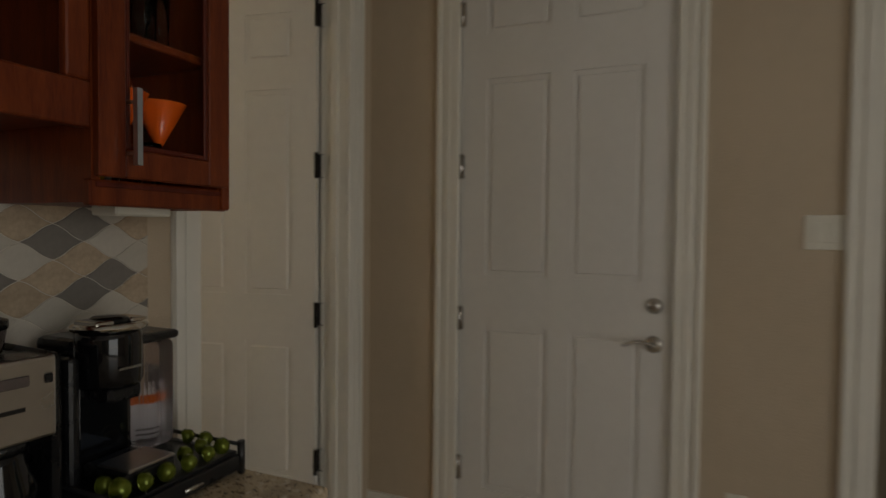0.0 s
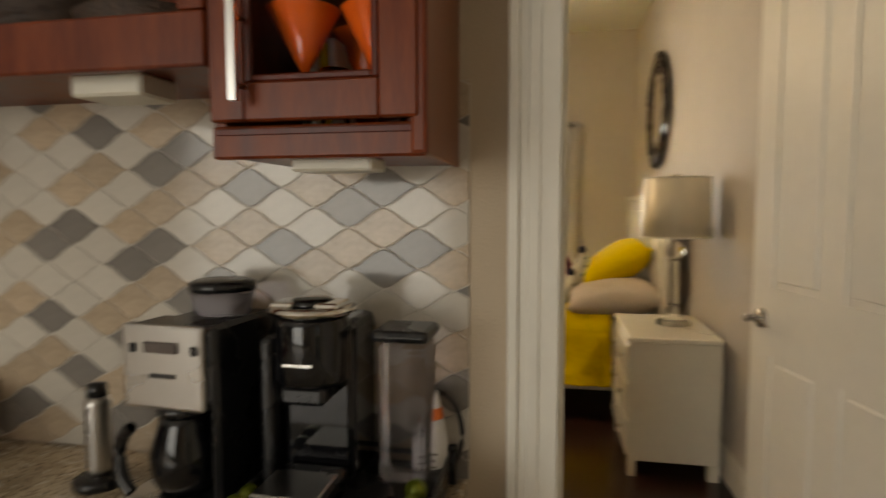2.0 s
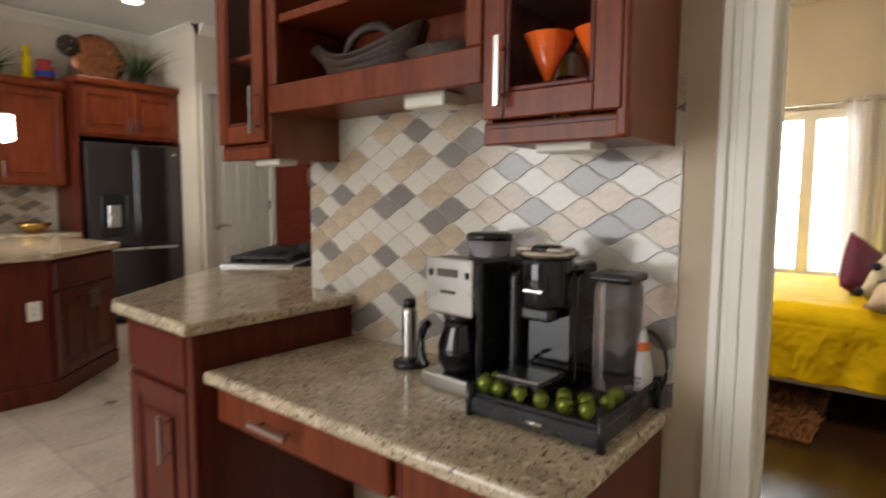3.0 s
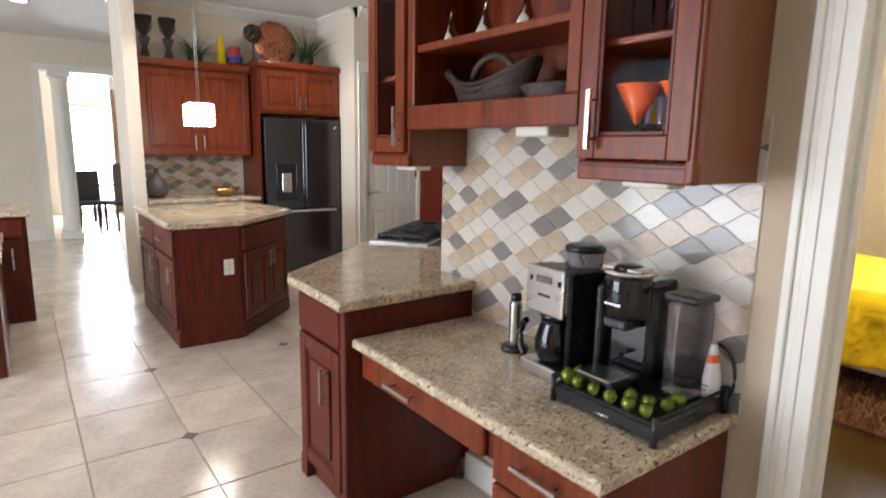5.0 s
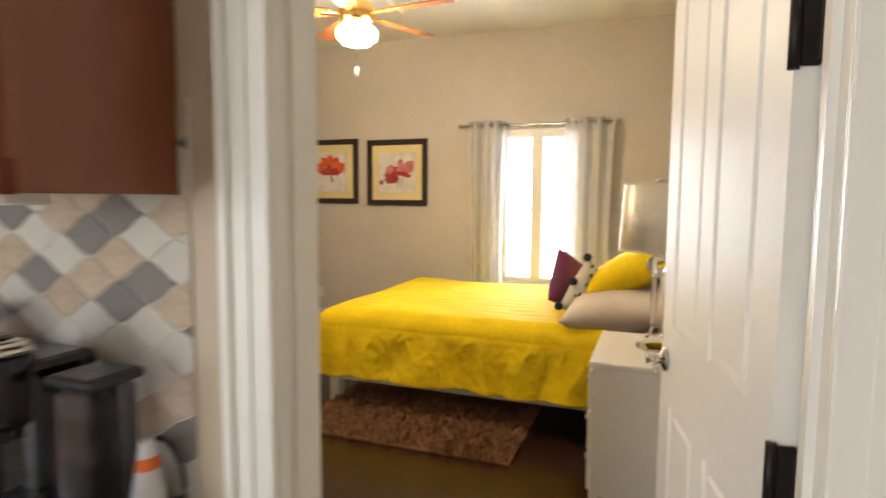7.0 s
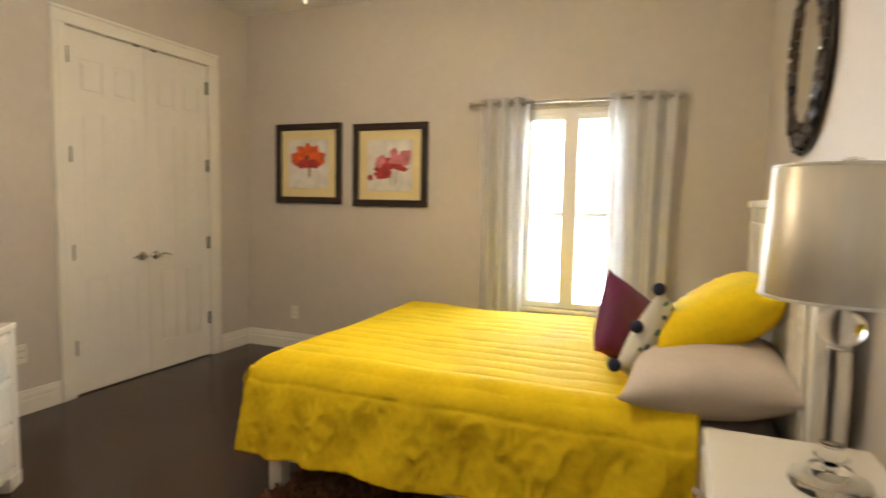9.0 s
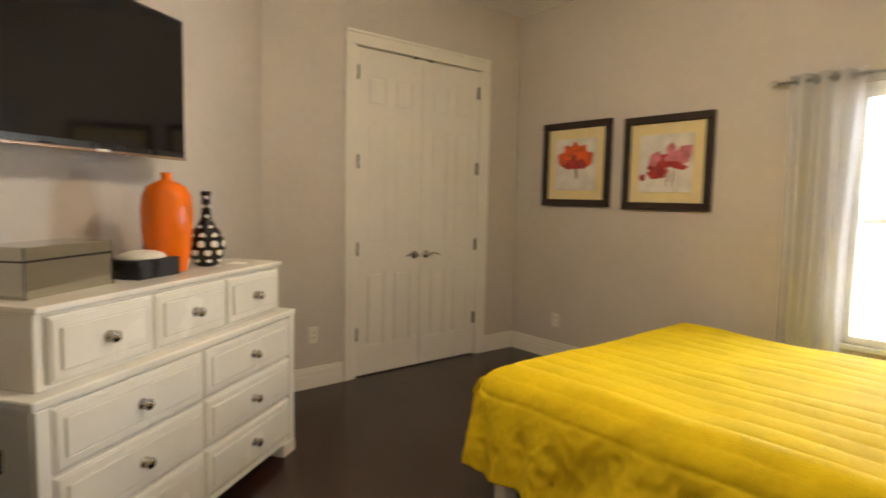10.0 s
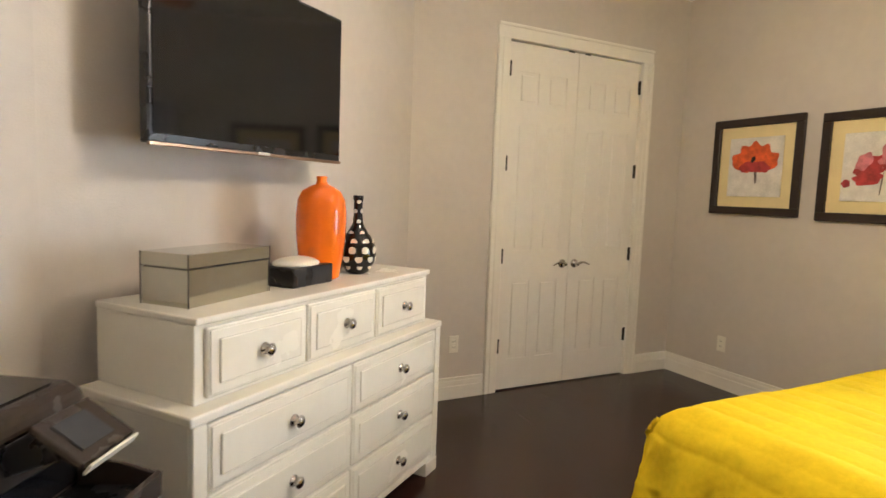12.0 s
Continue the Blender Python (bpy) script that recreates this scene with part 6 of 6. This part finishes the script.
pt = thing("painted_pitcher", MF @ Matrix.Translation((1.94, 0.40, 2.29)), "red and blue painted ceramic pitcher", "pitcher")
part("body", lathe([(0.05, 0), (0.085, 0.06), (0.08, 0.12), (0.05, 0.17), (0.065, 0.21), (0, 0.20)], 20), M_RED, pt)
part("blue_band", lathe([(0.087, 0.055), (0.083, 0.105)], 20, close=False), M_BLUE, pt)
tp = thing("topiary", MF @ Matrix.Translation((2.12, 0.32, 2.35)), "brown topiary ball on a stem", "topiary")
part("stem", rod(bmesh.new(), (0, 0, 0), (0, 0, 0.24), 0.010, 8), M_WICKER, tp)
part("foot", lathe([(0.05, 0), (0.05, 0.02), (0, 0.03)], 14), M_WICKER, tp)
tb = bmesh.new()
rng = random.Random(8)
for i in range(160):
    v = Vector((rng.gauss(0, 1), rng.gauss(0, 1), rng.gauss(0, 1))).normalized() * 0.085
    bmesh.ops.create_icosphere(tb, subdivisions=1, radius=0.018, matrix=Matrix.Translation(v + Vector((0, 0, 0.31))))
tagged(part("ball", tb, M_WICKER, tp), kind="stuff")
single("copper_platter", lathe([(0.24, 0), (0.245, 0.012), (0.20, 0.016), (0.14, 0.006), (0, 0.006)], 40), M_COPPER, "large round hammered copper platter", "platter", m=MF @ Matrix.Translation((2.40, 0.40, 2.595)) @ Matrix.Rotation(radians(80), 4, "X"))

# ---- cabinets along the other side, chairs and dining window ----
ob = thing("side_cabinet", I4, "dark cherry base cabinet across the aisle", "cabinet")
part("body", box(-4.0, -3.3, -0.62, -0.06, 0.0, 0.868, 0.004), M_CHERRYD, ob)
part("drawer", box(-3.3, -3.282, -0.58, -0.09, 0.70, 0.85, 0.005), M_CHERRYD, ob)
part("door", box(-3.3, -3.282, -0.58, -0.09, 0.10, 0.68, 0.005), M_CHERRYD, ob)
bar_pull(ob, (-3.282, -0.17, 0.45), (-3.282, -0.17, 0.62), (0.03, 0, 0))
single("side_countertop", box(-4.03, -3.25, -0.66, -0.03, 0.870, 0.910, 0.008, 2), M_GRANITE, "granite counter across the aisle", "countertop")
ob = thing("side_cabinet", I4, "lower dark cherry cabinet across the aisle", "cabinet")
part("body", box(-3.2, -1.98, -0.85, -0.24, 0.0, 0.72, 0.004), M_CHERRYD, ob)
part("door", box(-1.98, -1.962, -0.82, -0.27, 0.1, 0.70, 0.005), M_CHERRYD, ob)
single("side_countertop", box(-3.22, -1.94, -0.88, -0.21, 0.722, 0.76, 0.008, 2), M_GRANITE, "low granite counter across the aisle", "countertop")


def dining_chair(m, tall):
    c = thing("dining_chair", m, "dark upholstered dining chair by the window", "chair", "dining chairs")
    part("seat", box(-0.23, 0.23, -0.23, 0.23, 0.42, 0.49, 0.02, 2), M_CHAIR, c)
    part("backrest", box(-0.23, 0.23, 0.19, 0.25, 0.49, tall, 0.02, 2), M_TAUPE if tall > 1 else M_CHAIR, c)
    for x in (-0.20, 0.17):
        for y in (-0.20, 0.18):
            part("leg", box(x, x + 0.035, y, y + 0.035, 0, 0.42, 0.004), M_FRAME, c)


dining_chair(pose(-8.9, 0.85, 0, 0, 0, 100), 0.98)
dining_chair(pose(-8.75, 1.32, 0, 0, 0, -70), 1.12)
tbl = thing("dining_table", Matrix.Translation((-9.7, 1.45, 0)), "dark dining table by the bright window", "table")
part("tabletop", box(-0.5, 0.5, -0.5, 0.5, 0.71, 0.75, 0.006), M_FRAME, tbl)
for x in (-0.44, 0.39):
    for y in (-0.44, 0.39):
        part("leg", box(x, x + 0.05, y, y + 0.05, 0, 0.71, 0.004), M_FRAME, tbl)
win = tagged(new("window_2"), "tall bright dining room window with transom", "window", kind="structure")
f = box(-11.52, -11.46, 0.84, 0.89, 0.1, 2.8)
bx(f, -11.52, -11.46, 1.57, 1.62, 0.1, 2.8)
bx(f, -11.52, -11.46, 0.89, 1.57, 2.14, 2.24)
bx(f, -11.52, -11.46, 0.89, 1.57, 0.0, 0.14)
part("window_frame", f, M_WHITE, win)


def drape_fn(u, v):
    return (-11.38 + 0.05 * math.sin(u * 30), 1.56 + 0.5 * u, 0.02 + 2.5 * v)


dp_ = single("tan_drape", sheet(drape_fn, 60, 6), M_DRAPE, "tan floor-length drape beside the dining window", "drape")
dp_.modifiers.new("thick", "SOLIDIFY").thickness = 0.006

# recessed ceiling lights
for x, y in ((-3.30, 2.35), (-3.30, 1.12), (-5.6, 0.1)):
    c = thing("recessed_light", Matrix.Translation((x, y, CK)), "lit recessed ceiling can light with white trim", "ceiling light", "recessed lights")
    part("trim_ring", lathe([(0.075, -0.012), (0.095, -0.008), (0.098, 0.0), (0.074, 0.0)], 28, close=False), M_WHITE, c)
    part("lens", lathe([(0.074, -0.006), (0.074, -0.003), (0, -0.003)], 24), M_CANGLOW, c)
    sp = bpy.data.lights.new("can_lamp", "SPOT")
    sp.energy, sp.spot_size, sp.spot_blend, sp.color, sp.shadow_soft_size = 38, radians(110), 0.6, (1.0, 0.93, 0.82), 0.06
    ob = new("can_lamp", sp)
    ob.matrix_basis = Matrix.Translation((x, y, CK - 0.02))

# ---- lozenge tiles of the backsplash ----
structure("wall_backsplash_bed", box(XT0 - 0.001, XT1 + 0.001, YB - 0.004, YB, 0.757, 1.56), M_TGROUT, "pale grout bed of the backsplash")
splash = thing("tile_backsplash", I4, "white, beige and grey curved lozenge tile backsplash", "backsplash")


def ogee(w, h, shrink=0.970):
    """Outline of one tile with S-shaped sides."""
    L_, T_, R_, B_ = (-w / 2, 0), (0, h / 2), (w / 2, 0), (0, -h / 2)

    def edge(a, b, flip):
        out = []
        dx, dy = b[0] - a[0], b[1] - a[1]
        n = math.hypot(dx, dy)
        for k in range(8):
            t = k / 8
            o = 0.0023 * math.sin(2 * math.pi * t) * flip * (w / 0.147)
            out.append((a[0] + dx * t - dy / n * o, a[1] + dy * t + dx / n * o))
        return out
    pts = edge(B_, R_, -1) + edge(R_, T_, 1) + edge(T_, L_, -1) + edge(L_, B_, 1)
    return [(x * shrink, y * shrink) for x, y in pts]


def clip(poly, x0, x1, z0, z1):
    def cut(ps, inside, cross):
        out = []
        for i, p in enumerate(ps):
            q = ps[i - 1]
            if inside(p):
                if not inside(q):
                    out.append(cross(q, p))
                out.append(p)
            elif inside(q):
                out.append(cross(q, p))
        return out

    def atx(v):
        return lambda a, b: (v, a[1] + (b[1] - a[1]) * (v - a[0]) / (b[0] - a[0]))

    def atz(v):
        return lambda a, b: (a[0] + (b[0] - a[0]) * (v - a[1]) / (b[1] - a[1]), v)
    for ins, cr_ in ((lambda p: p[0] >= x0, atx(x0)), (lambda p: p[0] <= x1, atx(x1)), (lambda p: p[1] >= z0, atz(z0)), (lambda p: p[1] <= z1, atz(z1))):
        if poly:
            poly = cut(poly, ins, cr_)
    return poly


def tile_mesh(pts, t):
    bm = bmesh.new()
    c = (sum(p[0] for p in pts) / len(pts), sum(p[1] for p in pts) / len(pts))
    back = [bm.verts.new((x, 0, z)) for x, z in pts]
    mid = [bm.verts.new((x, -t * 0.7, z)) for x, z in pts]
    top = [bm.verts.new((c[0] + (x - c[0]) * 0.965, -t, c[1] + (z - c[1]) * 0.965)) for x, z in pts]
    n = len(pts)
    for i in range(n):
        j = (i + 1) % n
        bm.faces.new((back[i], back[j], mid[j], mid[i]))
        bm.faces.new((mid[i], mid[j], top[j], top[i]))
    bm.faces.new(top)
    bmesh.ops.recalc_face_normals(bm, faces=bm.faces)
    return bm


TWD, THT = 0.147, 0.084
PALE = {(0, -1), (0, 2), (0, -3), (2, 1), (2, -2), (2, -3), (-2, 0), (-2, -2), (1, 1), (-1, -1), (3, -1)}
DEEP = {(0, 0), (0, 1), (2, 0), (2, -1), (0, -2), (-2, -1), (1, 0), (1, -1), (1, -2), (1, -4), (-1, 0), (-1, 1), (-1, -2), (-1, -3), (1, 2), (3, 0)}
mix = random.Random(21)
SHARED = {}
full = ogee(TWD, THT)
for a in range(-26, 27):
    for b in range(-26, 27):
        cx, cz = 1.416 + (a + b) * TWD / 2, 1.313 + (b - a) * THT / 2
        if not (XT0 - 0.07 < cx < XT1 + 0.07 and 0.71 < cz < 1.61):
            continue
        white = (a, b) in PALE or ((a, b) not in DEEP and mix.random() < (0.50 if a % 2 == 0 else 0.32))
        mtl = M_TW if white else (M_TG if a % 2 == 0 else M_TB)
        inside = cx - TWD / 2 > XT0 and cx + TWD / 2 < XT1 and cz - THT / 2 > 0.758 and cz + THT / 2 < 1.559
        if inside and mtl.name in SHARED:
            ob = new("tile", SHARED[mtl.name])
        else:
            pts = full if inside else [(x - cx, z - cz) for x, z in clip([(x + cx, z + cz) for x, z in full], XT0, XT1, 0.758, 1.559)]
            if len(pts) < 3:
                continue
            ob = part("tile", tile_mesh(pts, 0.0032), mtl)
            if inside:
                SHARED[mtl.name] = ob.data
        ob.parent = splash
        ob.location = (cx, YB - 0.0035, cz)
# the far backsplash: small tiles joined
far = {M_TW.name: bmesh.new(), M_TG.name: bmesh.new(), M_TB.name: bmesh.new()}
for a in range(-16, 17):
    for b in range(-16, 17):
        cx, cz = 1.48 + (a + b) * 0.073, 1.13 + (b - a) * 0.042
        if 1.0 < cx < 1.97 and 0.95 < cz < 1.30:
            white = (b - (2, 1, 1, 2)[a % 4]) % 3 == 0
            bm = far[(M_TW if white else (M_TG if a % 2 == 0 else M_TB)).name]
            vs = [bm.verts.new((cx + x, 0.584, cz + z)) for x, z in ((-0.07, 0), (0, -0.04), (0.07, 0), (0, 0.04))]
            f = bm.faces.new(vs)
            ex = bmesh.ops.extrude_face_region(bm, geom=[f])
            bmesh.ops.translate(bm, verts=[v for v in ex["geom"] if isinstance(v, bmesh.types.BMVert)], vec=(0, 0.003, 0))
for mtl in (M_TW, M_TG, M_TB):
    ob = part("tile_field", far[mtl.name], mtl, bs)
    tagged(ob, kind="stuff")

# ---- travertine floor tiles ----
SX, SY, OX, OY = 0.53, 0.45, -0.57, 0.504
tm = None
rest = bmesh.new()
for i in range(-22, 8):
    for j in range(-12, 4):
        x0, y0 = OX + i * SX, OY + j * SY
        x1, y1 = x0 + SX, y0 + SY
        if x0 < -12.1 or x0 > XG or y0 > YB or x1 < -12:
            continue
        g = 0.003
        near = -4.0 < x0 < 1.9 and -2.3 < y0 < 0.9 and y1 < YB
        if near:
            if tm is None:
                bm = bmesh.new()
                bx(bm, g, SX - g, g, SY - g, -0.008, 0.0)
                bmesh.ops.bevel(bm, geom=[e for e in bm.edges if e.verts[0].co.z == 0 and e.verts[1].co.z == 0], offset=0.0025, segments=1, affect="EDGES")
                ob = part("tile", bm, M_TRAV, floor_k)
                tm = ob.data
            else:
                ob = new("tile", tm)
                ob.parent = floor_k
            ob.location = (x0, y0, 0)
        else:
            bx(rest, x0 + g, min(x1 - g, XG - 0.001), y0 + g, min(y1 - g, YB + 0.02), -0.008, 0.0)
tagged(part("tile_field", rest, M_TRAV, floor_k), kind="stuff")
for i in range(-6, 5, 2):
    for j in range(-4, 3, 2):
        bm = prism([(-0.042, 0), (0, -0.042), (0.042, 0), (0, 0.042)], -0.002, 0.0015)
        ob = part("tile_inset", bm, M_TG, floor_k, "small dark diamond inset")
        ob.location = (OX + i * SX, OY + j * SY, 0)
